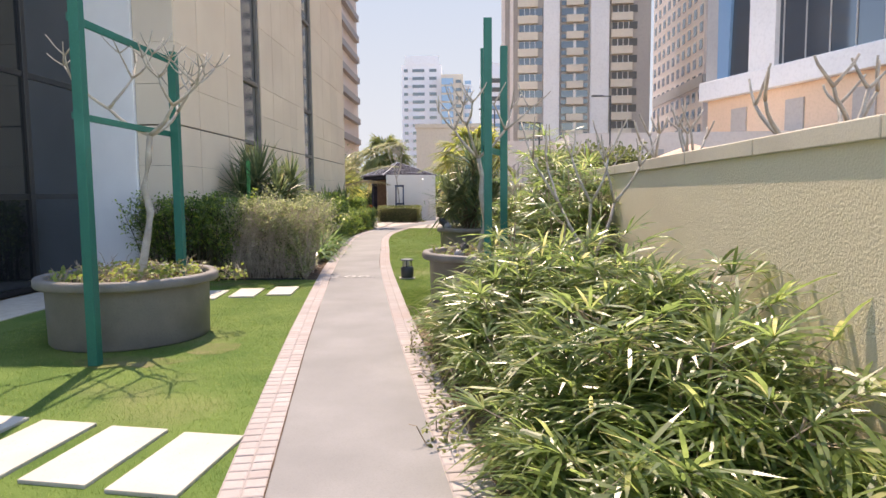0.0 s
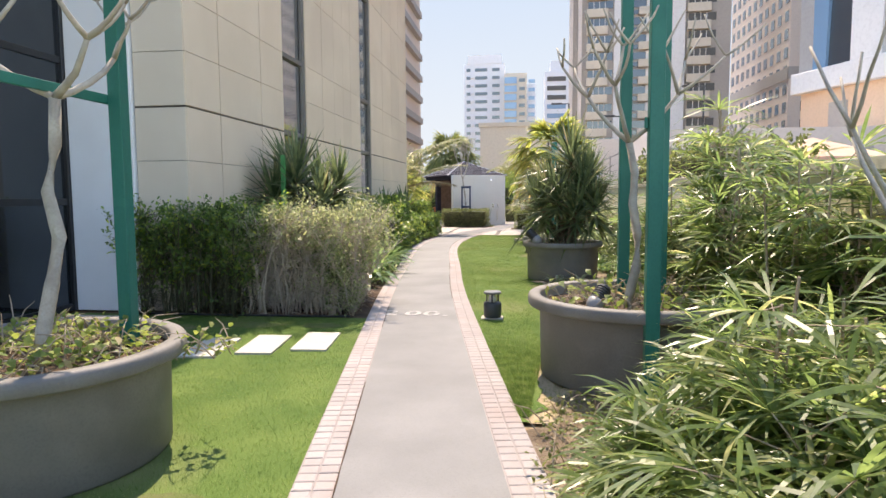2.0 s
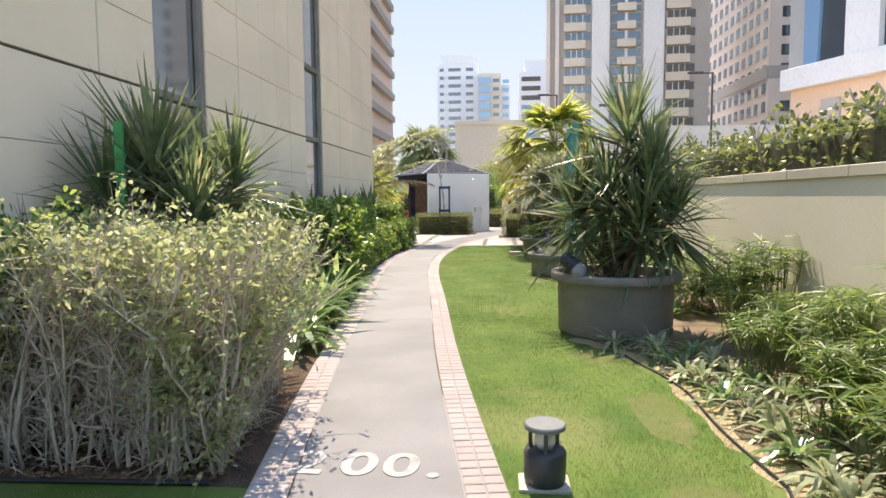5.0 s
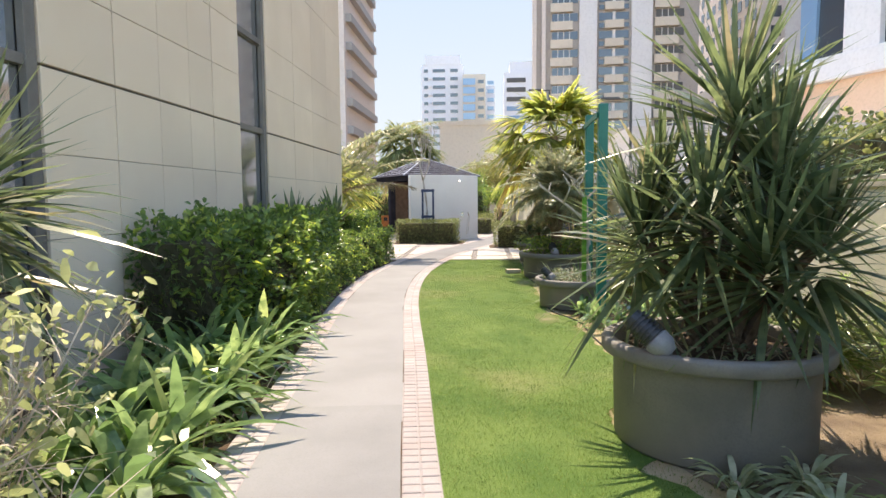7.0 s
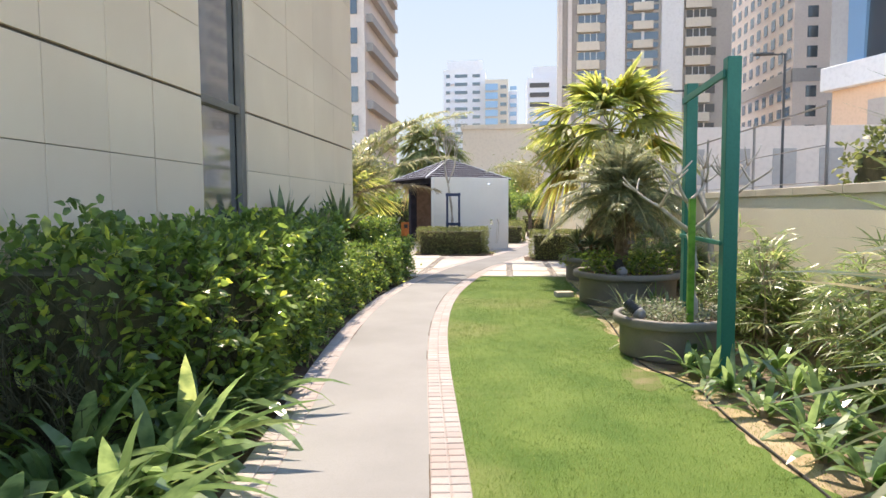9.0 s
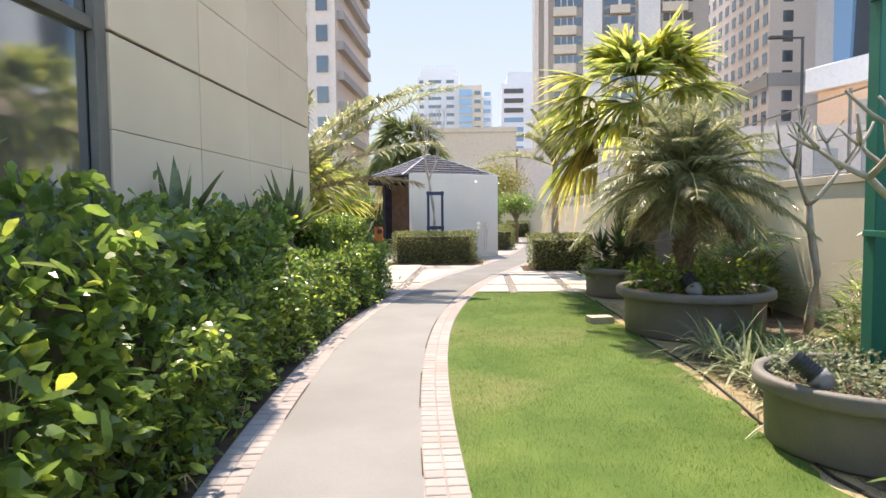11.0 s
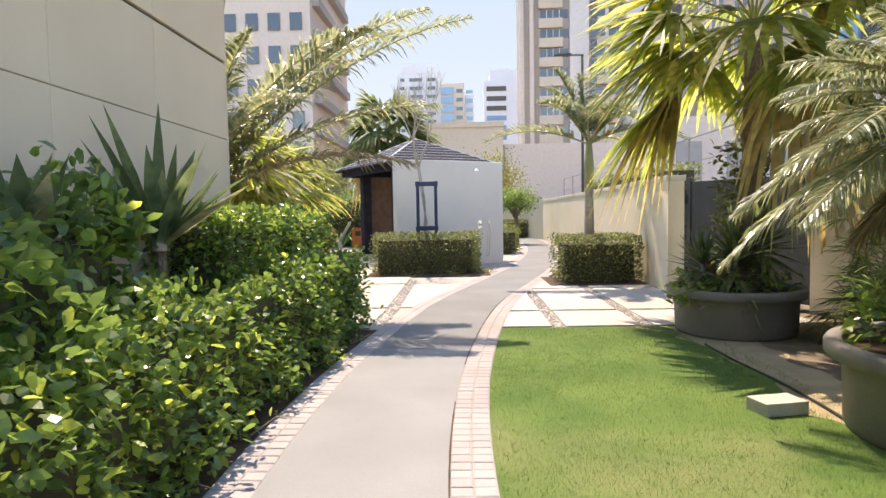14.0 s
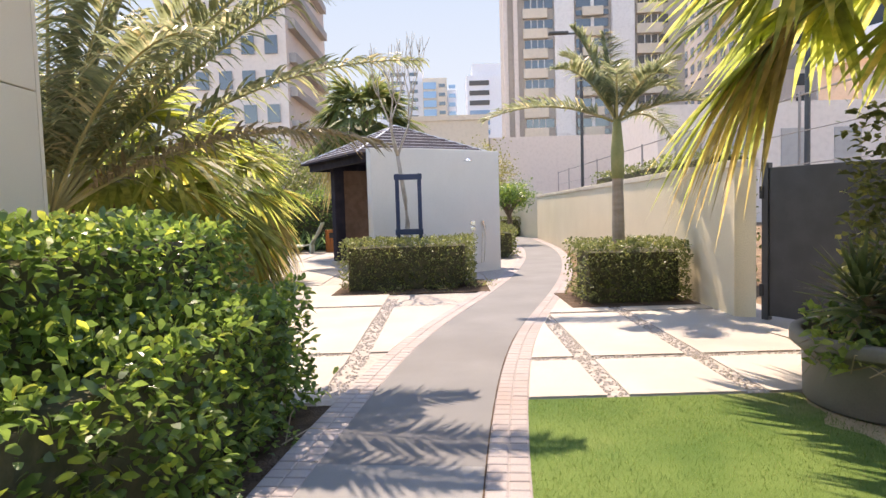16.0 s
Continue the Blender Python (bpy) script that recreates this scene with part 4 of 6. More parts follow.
def hedge(name, xa, xb, y0, y1, h, mat, label, leaves, size, seed, twig=None, lump=.06, group="clipped hedges along the footpath", bare=None, twigs=0):
    """A clipped hedge between x functions xa and xb: leaves in a shell round a solid core coloured dark for the shade
    inside.
    """
    r = np.random.default_rng(seed)
    cx, cy = (xa((y0 + y1) / 2) + xb((y0 + y1) / 2)) / 2, (y0 + y1) / 2
    t = thing(name, (cx, cy, 0), label, "hedge", group)
    n = leaves
    w = float(np.mean([xb(y) - xa(y) for y in np.linspace(y0, y1, 9)]))
    L = y1 - y0
    area = np.array([L * h, L * h * .35, L * w, w * h, w * h])
    which = r.choice(5, n, p=area / area.sum())
    u, v = r.uniform(0, 1, n), r.uniform(0, 1, n)
    y = np.where(which == 3, y0, np.where(which == 4, y1, y0 + u * L))
    A, B = np.array([xa(q) for q in y]), np.array([xb(q) for q in y])
    x = np.where(which == 0, B, np.where(which == 1, A, A + (B - A) * v))
    x = np.where(which >= 3, A + (B - A) * u, x)
    z = np.where(which == 2, h, .06 + v * (h - .06))
    nor = np.zeros((n, 3))
    nor[which == 0, 0], nor[which == 1, 0], nor[which == 2, 2], nor[which == 3, 1], nor[which == 4, 1] = 1, -1, 1, -1, 1
    bump = np.array([noise.noise((a * 2.2, b * 2.2, c * 2.2 + seed)) for a, b, c in zip(x, y, z)]) * lump * 1.6
    if lump > .08:
        bump += np.array([noise.noise((a * 5.5, b * 5.5, c * 5.5 + seed)) for a, b, c in zip(x, y, z)]) * lump * .9
        bump += (r.uniform(0, 1, n) < .06) * r.uniform(0, .14, n)
    base = np.stack([x, y, z], -1) + nor * (bump - r.uniform(0, .13, n) ** 1.0 + .03)[:, None]
    if bare is not None:
        keep = ~(bare(base) & (r.uniform(0, 1, n) < .66))
        base, nor, n = base[keep], nor[keep], int(keep.sum())
    base[:, 2] = np.maximum(base[:, 2], .03)
    d = nor * .55 + r.normal(0, .55, (n, 3)) + np.array([0, 0, .25])
    base -= np.array([cx, cy, 0])
    Leaves().add(blades(base, d, size * r.uniform(.6, 1.25, n), size * .55 * r.uniform(.8, 1.2, n), r.uniform(.0, .35, n), 3, .55, 1.2, .12)).done("foliage", mat, t)
    # solid core, its dark colour standing in for the shade between the leaves
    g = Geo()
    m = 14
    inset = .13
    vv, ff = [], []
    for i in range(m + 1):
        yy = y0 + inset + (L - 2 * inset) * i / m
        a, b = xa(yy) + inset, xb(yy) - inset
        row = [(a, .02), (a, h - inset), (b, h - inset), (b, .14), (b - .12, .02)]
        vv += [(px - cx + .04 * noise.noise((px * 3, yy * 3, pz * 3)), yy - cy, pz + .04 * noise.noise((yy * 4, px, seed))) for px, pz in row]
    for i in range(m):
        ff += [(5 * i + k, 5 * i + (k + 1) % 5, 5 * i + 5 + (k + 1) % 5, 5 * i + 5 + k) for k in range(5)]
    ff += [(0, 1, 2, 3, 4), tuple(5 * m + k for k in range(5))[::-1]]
    g.add(vv, ff).done("hedge_shade_core", DARKTWIG, t)
    if twigs:
        g = Geo()
        for i in range(twigs):
            face = r.uniform(0, 1) < .45
            if face:
                yy = y0 + r.uniform(-.02, .08)
                xx = xa(yy) + (xb(yy) - xa(yy)) * r.uniform(.35, 1)
            else:
                yy = r.uniform(y0, y0 + L * .75)
                xx = xb(yy) + r.uniform(-.08, .03)
            p = Vector((xx - cx, yy - cy, r.uniform(.0, .35)))
            pts = [p]
            for k in range(4):
                p = p + Vector((r.uniform(-.11, .11), r.uniform(-.1, .08), r.uniform(.1, .25)))
                pts.append(p)
            g.tube(pts, [.007, .006, .005, .004, .002], 4)
            for k in range(8):
                q = pts[int(r.integers(1, 5))]
                e = Vector((r.uniform(-.16, .18), r.uniform(-.2, .14), r.uniform(-.03, .18)))
                g.tube([q, q + e * .6, q + e + Vector((0, 0, .03))], [.0035, .003, .0015], 3)
        tagged(g.done("twig_mass", twig or TWIG, t, "dry grey-brown bare twigs"), kind="stuff")
    return t


# ---- west side planting ----
LITTER = leaf("leaf_litter", (.16, .09, .05), (.30, .19, .11), (.38, .28, .18), .1, .8)
DRYSTEM = surface("dry_stem", (.38, .31, .24), (.55, .47, .37), 8, 60, .9, .4, .003)


def shrub_row(x0, x1, y0, y1, h, stems, twigs, leaves, size, mat, stem_mat, bare_to, label, seed, ragged=.14, lean=.22):
    """An overgrown row of shrubs: crooked stems from the soil, twigs along them, leaves on the twigs above the bare foot."""
    r = np.random.default_rng(seed)
    cx, cy = (x0 + x1) / 2, (y0 + y1) / 2
    t = thing("hedge", (cx, cy, 0), label, "hedge", "clipped hedges along the footpath")
    pts = []
    for i in range(stems):
        bx, by = r.uniform(x0, x1), y0 + (y1 - y0) * r.uniform(0, 1) ** 1.6
        bx = min(bx, left_x(by) - .22)
        top = h * (1 + ragged * noise.noise((bx * 2.6, by * 2.6, seed)) - ragged * r.uniform(0, .6))
        dx, dy = r.uniform(-lean, lean), r.uniform(-lean, lean)
        row = []
        for k in range(7):
            u = k / 6
            row.append(Vector((bx - cx + dx * u * u * 1.3 + r.uniform(-.03, .03), by - cy + dy * u * u * 1.3 + r.uniform(-.03, .03), -.02 + (top + .02) * u)))
        r0 = r.uniform(.006, .02)
        Geo().tube(row, [r0 * (1 - .78 * k / 6) for k in range(7)], 5).done("stem", stem_mat, t, smooth=True)
        pts.append(np.array([tuple(p) for p in row]))
    pts = np.array(pts)
    which, u = r.integers(0, stems, twigs), r.uniform(.08, 5.95, twigs)
    k = u.astype(int)
    f = (u - k)[:, None]
    base = pts[which, k] * (1 - f) + pts[which, k + 1] * f
    d = r.normal(0, .6, (twigs, 3)) + np.array([0, -.12, .75])
    L = r.uniform(.08, .36, twigs)
    tw = Leaves().add(blades(base, d, L, .0068, r.uniform(-.25, .45, twigs), 3, .1, 1.5))
    tagged(tw.done("twig_mass", stem_mat, t, "fine dry twigs"), kind="stuff")
    tip = base + unit(d) * (L * r.uniform(.5, 1, twigs))[:, None]
    tip[:, 2] = np.maximum(tip[:, 2], .04)
    foot = bare_to(tip + np.array([cx, cy, 0]))
    p = np.clip((tip[:, 2] - foot) / .35, .05, 1) * np.clip(.6 + 1.7 * np.array([noise.noise((a * 3.2, b * 3.2, c * 3.2 + seed)) for a, b, c in tip]), .1, 1.3)
    src = tip[r.choice(twigs, leaves, p=p / p.sum())] + r.normal(0, .028, (leaves, 3))
    src[:, 2] = np.maximum(src[:, 2], .03)
    Leaves().add(blades(src, r.normal(0, .7, (leaves, 3)) + np.array([.1, -.25, .45]), size * r.uniform(.55, 1.25, leaves), size * .5 * r.uniform(.8, 1.2, leaves), r.uniform(0, .4, leaves), 3, .5, 1.2, .12)).done("foliage", mat, t)
    return t


dry = shrub_row(-4.15, -2.6, 11.22, 13.05, 1.32, 180, 15500, 21000, .052, HEDGE_PALE, DRYSTEM, lambda b: .62 + .3 * np.sin(b[:, 0] * 4.6 + b[:, 1] * 2.2) - .55 * (b[:, 0] > -3.05), "half-dry variegated hedge with bare grey twigs showing", 3, .26, .42)
shrub_row(-5.6, -4.1, 10.98, 11.30, 1.36, 46, 3600, 8200, .062, HEDGE_DARK, DARKTWIG, lambda b: .42 + .15 * np.sin(b[:, 0] * 5), "sparse dark green hedge on thin stems before the column", 4, .1, .3)
shrub_row(-4.85, -4.1, 11.4, 13.5, 1.32, 70, 4200, 9000, .06, HEDGE_DARK, DARKTWIG, lambda b: .35 + 0 * b[:, 0], "dark green hedge shrubs close against the stone wall", 5, .1, .25)
# dark stems added inside the dry hedge, coloured to read as inner shade
r = np.random.default_rng(78)
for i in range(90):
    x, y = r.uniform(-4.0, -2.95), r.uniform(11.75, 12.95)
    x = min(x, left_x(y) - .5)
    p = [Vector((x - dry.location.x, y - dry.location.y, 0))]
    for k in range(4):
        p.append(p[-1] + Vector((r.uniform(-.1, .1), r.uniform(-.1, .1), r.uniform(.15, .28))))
    Geo().tube(p, [.03, .026, .02, .014, .006], 6).done("dead_stem", DARKTWIG, dry, "dark stem added to shade the inside of the hedge", smooth=True)
r = np.random.default_rng(77)
m = 2600
lx, ly = r.uniform(-4.9, -2.75, m), 11.12 + r.uniform(0, 1, m) ** 2 * 1.1
tagged(Leaves().add(blades(np.stack([lx, ly, np.full(m, .004)], -1), polar(r.uniform(0, 6.28, m), r.uniform(0, .35, m)), .05 * r.uniform(.5, 1.2, m), .024, .1, 2, .5, .4, .1)).done("leaf_litter", LITTER), "dry brown fallen leaves under the hedge", "leaf litter", kind="stuff")
def thin_place(b):
    """Where the long hedge has lost leaves."""
    return (np.sin(b[:, 1] * 1.9 + 1.2) > .45) & (b[:, 0] < -4.0)


hedge("hedge", lambda y: -4.95, lambda y: float(np.interp(y, [16.6, 18, 19, 20, 21, 24], [-4.15, -3.88, -3.78, -3.92, -4.2, -4.42])), 16.95, 24.1, 1.34, HEDGE_DARK, "glossy dark green clipped hedge against the stone wall", 17000, .10, 4, lump=.2, bare=thin_place, twigs=120, twig=DARKTWIG)
hedge("hedge", lambda y: -4.95 if y < 26.8 else -6.2, lambda y: left_x(y) - .38, 25.1, 27.55, 1.33, HEDGE_DARK, "tall clipped dark green hedge block at the lawn's end", 11000, .06, 5, lump=.05)
hedge("hedge", lambda y: left_x(y) - .62, lambda y: left_x(y) - .10, 19.6, 27.9, .86, HEDGE_DARK, "low glossy green hedge edging the footpath", 14000, .068, 6, lump=.15)
hedge("hedge", lambda y: -10.5, lambda y: -6.2, 27.0, 27.6, 1.30, HEDGE_DARK, "long clipped green hedge beyond the building", 5000, .07, 8, lump=.05)
dracaena(-4.28, 13.4, 0, [(0, 0, 1.85, 1.25), (.35, .3, 1.6, 1.05), (-.3, -.2, 1.55, 1.0), (.5, -.3, 1.45, .9), (-.35, .45, 1.9, .9), (.65, .2, 1.75, .9)], .82, .05, "large dark green spiky dracaena behind the hedge", seed=3)
for i, (x, y, s) in enumerate(((-4.72, 21.8, 1.0), (-4.7, 24.8, 1.1), (-4.72, 23.6, .7))):
    ag = strap_clump("agave", x, y, 1.12, 24, .78 * s, .115, DRACAENA, "stiff grey-green sword-leaved plant above the hedge", "agave", "sword-leaved plants", (.5, 1.45), (.0, .18), 4, .05, seed=60 + i)
    Geo().tube([(0, 0, -1.1), (.02, 0, -.5), (0, .01, .02)], .035, 7).done("stem", PALMBARK, ag)
k = 0
for y in np.arange(14.1, 18.7, .42):
    for q in range(2):
        x = left_x(y) - .34 - .44 * q + RNG.uniform(-.08, .08)
        strap_clump("crinum_lily", x, y + RNG.uniform(-.12, .12), 0, 28, 1.28 if q else 1.0, .125, STRAP, "green strap-leaved lily clump under the hedge", "lily", "lilies under the hedge", (.45, 1.4), (.25, .95), 5, .04, seed=100 + k)
        k += 1
for i in range(7):
    y = 14.3 + i * .3
    ground_cover(left_x(y) - .2, y, 0, .2, 60, .06, HEDGE_MID, "small leafy ground cover at the path edge", seed=200 + i, twigs=5)
for i in range(9):
    y = 20.0 + i * .9
    ground_cover(left_x(y) - .14, y, 0, .16, 70, .05, HEDGE_DARK, "small dark leaves at the hedge foot", seed=220 + i, twigs=4, tall=.08)
hose1 = tagged(Geo().tube([(-5.9, 11.06, .02), (-4.6, 11.02, .025), (-3.6, 11.07, .02), (-2.75, 11.1, .02)], .014, 6).done("drip_hose", RUBBER), "thin black irrigation hose along the hedge foot", "hose")

# weeds in planters
ground_cover(-3.47, 6.7, .60, .74, 700, .08, WEED, "straggly yellow-green weeds and dry stalks in the planter", seed=11, twigs=150, tall=.14)
ground_cover(.42, 8.9, .62, .78, 280, .10, WEED, "bright yellow-green leafy weeds in the planter", seed=12, twigs=130, tall=.16)
ground_cover(.14, 15.32, .60, .60, 260, .05, SEDUM, "sparse grey-green ground cover in the planter", seed=13, twigs=40)
ground_cover(-.03, 20.68, .36, .52, 1500, .045, SEDUM, "dense grey-green ground cover filling the planter", seed=14, twigs=30, tall=.16)
ground_cover(.19, 24.35, .46, .76, 900, .09, HEDGE_DARK, "leafy green undergrowth in the planter", seed=15, twigs=40, tall=.34)
ground_cover(.12, 27.65, .42, .6, 420, .09, HEDGE_DARK, "dark leafy undergrowth in the planter", seed=16, twigs=30, tall=.2)
ground_cover(-.42, 27.4, .30, .22, 120, .10, WEED, "bright green leaves hanging over the planter rim", seed=17, twigs=8, tall=.25)
ground_cover(-2.55, 7.1, .55, .2, 50, .07, WEED, "leafy shoots hanging over the planter rim", seed=18, twigs=14, tall=.15)

# dracaena in the third planter, palms in the fifth and sixth
dracaena(.2, 15.37, .6, [(.1, .1, 1.65, 1.25), (.3, -.1, 1.15, 1.2), (-.15, -.1, .95, 1.1), (.45, .3, 1.3, 1.0), (-.5, .15, .8, 1.05), (.15, -.35, .65, 1.0), (-.3, .4, 1.1, .9), (.5, -.3, .75, 1.0)], .76, .045, "tall dark green spiky dracaena filling a planter", seed=9)
PHX = [(i * 137.5 % 360, 80 - i * 1.35, 1.22 + .14 * math.sin(i * 1.7), .42 + .009 * i) for i in range(66)]
feather_palm("date_palm", .1, 24.4, .46, 1.3, .11, PHX, .30, "pygmy date palm with drooping grey-green fronds in a planter", FEATHER, seed=5, n=92, w=.012, hang=.6, vee=.35, dry=[(i * 51 + 10, -28 - 3 * (i % 4), .8 + .05 * (i % 3), .5) for i in range(10)])
fan_palm("fan_palm", .40, 27.9, .4, 2.85, .10, 27, .95, 1.15, "fan palm with bright yellow-green leaves above a planter", FANLEAF, 3, 21, el=(-.35, 1.35), lean=(.05, .1))
ground_cover(.50, 28.35, .1, .34, 1300, .10, HEDGE_MID, "leafy green climber rising from the planter", "leafy_climber", 1.95, 20, 20)
dracaena(.0, 27.45, .42, [(0, -.1, .45, 1.0), (.3, 0, .6, .9), (-.25, .1, .35, .8)], .5, .045, "dark spiky dracaena in the palm planter", seed=19)

# ---- east bed ----
rk = 0
for y in np.arange(1.9, 8.0, .62):
    for q in range(3):
        x = right_x(y) + .55 + q * .42
        if x > 1.72 or (y > 6.7 and x < 1.35):
            continue
        hh = float(np.interp(y, [1.9, 3, 4.5, 6, 8], [.48, .78, 1.05, 1.3, 1.45])) * (1.0 if q else .62)
        lady_palm(x, y + RNG.uniform(-.15, .15), 0, .3, .32, hh, 11, 300 + rk, R=.34)
        rk += 1
for x, y, h in ((1.4, 9.0, 2.2), (1.5, 10.0, 2.3), (1.2, 10.4, 2.0), (1.55, 8.1, 1.95), (1.6, 10.9, 1.5)):
    lady_palm(x, y, 0, .36, .4, h, 24, 300 + rk, "tall green lady palm clump rising above the wall", .38)
    rk += 1
for x, y, h in ((.5, 6.8, .62), (.75, 7.3, .8), (.2, 6.2, .5), (1.0, 7.0, 1.0)):
    lady_palm(x, y, 0, .24, .24, h, 9, 300 + rk, "low green lady palm clump before the planter")
    rk += 1
for i, (x, y) in enumerate(((-.2, 7.35), (.08, 7.0), (-.28, 6.75), (-.02, 6.4), (-.12, 7.75), (-.22, 6.0), (-.1, 5.5), (.0, 5.0), (.05, 4.4), (.1, 3.8))):
    ground_cover(x, y, 0, .24, 110, .05, HEDGE_MID, "low weedy ground cover at the edge of the bed", seed=240 + i, twigs=8, tall=.12)
for x, y, h in ((1.35, 18.9, 1.1), (1.5, 19.8, 1.35), (1.2, 20.9, 1.2), (1.5, 21.7, 1.3), (1.45, 22.9, 1.2), (1.5, 16.6, .95), (1.0, 21.9, .8), (1.5, 26.3, 1.4), (1.4, 25.6, 1.2), (.95, 26.2, .9), (1.2, 26.9, 1.3)):
    lady_palm(x, y, 0, .3, .34, h, 11, 300 + rk, "green lady palm clump before the cream wall")
    rk += 1
for i, (x, y, h) in enumerate(((1.0, 12.1, .6), (1.45, 12.7, .8), (1.05, 13.3, .55), (1.5, 14.0, .6), (1.25, 11.6, .6), (1.6, 13.4, .75), (.95, 11.3, .55), (1.3, 14.6, .95), (1.45, 11.9, .7), (1.62, 14.7, 1.1), (1.55, 15.2, .7), (1.3, 17.4, .7), (1.0, 18.2, .6))):
    umbrella_grass(x, y, 0, 34, h, 400 + i)
k = 0
for y in np.arange(10.6, 14.9, .36):
    for q in range(2):
        x = bed_edge(y) + .3 + q * .38 + RNG.uniform(-.06, .06)
        strap_clump("spider_plant", x, y + RNG.uniform(-.1, .1), 0, 30, .46, .040, SPIDER if (k % 3) else STRAP, "variegated white-striped spider plant in the bed", "spider plant", "spider plants edging the bed", (.2, 1.3), (.4, 1.0), 5, .03, seed=500 + k)
        k += 1
for y in np.arange(16.2, 20.0, .42):
    for q in range(3):
        x = bed_edge(y) + .32 + q * .42 + RNG.uniform(-.08, .08)
        strap_clump("crinum_lily", x, y + RNG.uniform(-.1, .1), 0, 19, .52, .072, STRAP, "green strap-leaved lily clump edging the bed", "lily", "lilies edging the bed", (.4, 1.35), (.2, .8), 5, .04, seed=600 + k)
        k += 1
for y in np.arange(20.9, 24.2, .34):
    for q in range(2):
        x = bed_edge(y) + .42 + q * .4 + RNG.uniform(-.08, .08)
        if (x - .34) ** 2 + (y - 24.35) ** 2 < .85:
            continue
        strap_clump("spider_plant", x, y + RNG.uniform(-.1, .1), 0, 42, .78, .026, STRAP if (k % 2) else SPIDER, "long-leaved grassy clump edging the bed", "grass clump", "grassy clumps edging the bed", (.3, 1.4), (.3, .9), 5, .04, seed=700 + k)
        k += 1
pts = [(bed_edge(y) + .04 + .03 * math.sin(y * 3), y, .004) for y in np.arange(9.9, 14.3, .2)]
tagged(Geo().tube(pts, .010, 6).done("drip_hose", RUBBER), "black irrigation hose along the lawn edge", "hose")
pts = [(bed_edge(y) + .03 + .03 * math.sin(y * 2.3), y, .004) for y in np.arange(16.2, 27.2, .25)]
tagged(Geo().tube(pts, .010, 6).done("drip_hose", RUBBER), "black irrigation hose along the lawn edge", "hose")
for i, (x, y, rz, m, lab) in enumerate(((-.78, 24.9, 12, BLOCK, "loose pale paving block on the sand"),)):
    o = tagged(Geo().box(-.15, .15, -.1, .1, 0, .09, .006).done("paving_block", m), lab, "brick")
    o.location, o.rotation_euler = (x, y, -.006), (0, 0, radians(rz))

# ---- bollard lamp ----
b = thing("bollard_lamp", (-.94, 11.25, 0), "low black bollard lamp with flat grey cap on the lawn", "garden lamp")
b.scale = (.88, .88, .93)
Geo().box(-.16, .15, -.12, .12, -.02, .02, .005).done("base_slab", BLOCK, b, "pale concrete base")
Geo().lathe([(.0, .02), (.115, .02), (.125, .04), (.13, .2), (.115, .225), (.0, .225)], seg=32).done("body", DARKSTEEL, b, smooth=True)
Geo().lathe([(.0, .22), (.055, .225), (.065, .27), (.05, .34), (.0, .345)], seg=24).done("lens", LENS, b, "frosted lens", smooth=True)
for a in (.6, 2.7, 4.7):
    Geo().box(math.cos(a) * .095 - .012, math.cos(a) * .095 + .012, math.sin(a) * .095 - .012, math.sin(a) * .095 + .012, .21, .345, .003).done("strut", DARKSTEEL, b)
Geo().lathe([(.0, .34), (.118, .34), (.125, .343), (.125, .362), (.118, .370), (.0, .374)], seg=36).done("cap", CAPMETAL, b, "flat grey metal cap", smooth=False)

# painted distance mark on the path
mark = thing("painted_number", (-2.40, 11.27, .0155), "worn white stencilled number 200 on the footpath", "painted number")
for ch, dx in (("2", .0), ("0", .30), ("0", .545), (".", .80)):
    fc = bpy.data.curves.new("mark", 'FONT')
    fc.body, fc.size, fc.extrude, fc.offset = ch, .44, .0015, .008
    tmp = new("mark_source", fc)
    tm = bpy.data.meshes.new_from_object(tmp.evaluated_get(bpy.context.evaluated_depsgraph_get()))
    bpy.data.objects.remove(tmp)
    tm.materials.clear()
    tm.materials.append(PAINT)
    d = new("digit" if ch != "." else "dot", tm)
    d.parent = mark
    d.location = (dx, 0, 0)

# ---- plaza hedges, shower and pavilion ----
hedge("hedge", lambda y: -4.70, lambda y: -2.5 + .12 * (y - 34.2), 34.15, 35.3, .86, HEDGE_MID, "square clipped hedge round a young tree", 6500, .05, 31, lump=.03, group="square plaza hedges")
ground_cover(-3.0, 34.05, 0, .3, 120, .05, HEDGE_MID, "low green ground cover at the hedge foot", seed=41, twigs=4)
ground_cover(-2.35, 34.5, 0, .32, 160, .05, HEDGE_MID, "low green ground cover at the hedge foot", seed=42, twigs=4)
ground_cover(-3.8, 34.0, 0, .3, 120, .05, HEDGE_MID, "low green ground cover at the hedge foot", seed=43, twigs=4)
hedge("hedge", lambda y: -1.08, lambda y: .38, 32.0, 33.1, .84, HEDGE_MID, "square clipped hedge round a palm", 6000, .05, 32, lump=.03, group="square plaza hedges")
hedge("hedge", lambda y: -.75, lambda y: .55, 52.2, 53.2, .9, HEDGE_MID, "small square hedge at the footpath's end", 2200, .07, 33, lump=.03, group="square plaza hedges")
hedge("hedge", lambda y: -1.9, lambda y: -1.0, 40.5, 47.5, .8, HEDGE_MID, "green hedge edging the far footpath", 4500, .07, 34, lump=.05, group="square plaza hedges")
tagged(Geo().box(-4.8, -2.2, 33.75, 35.5, -.03, .02, .005).done("hedge_bed", MULCH), "dark soil bed under the square hedge", "soil", kind="structure")
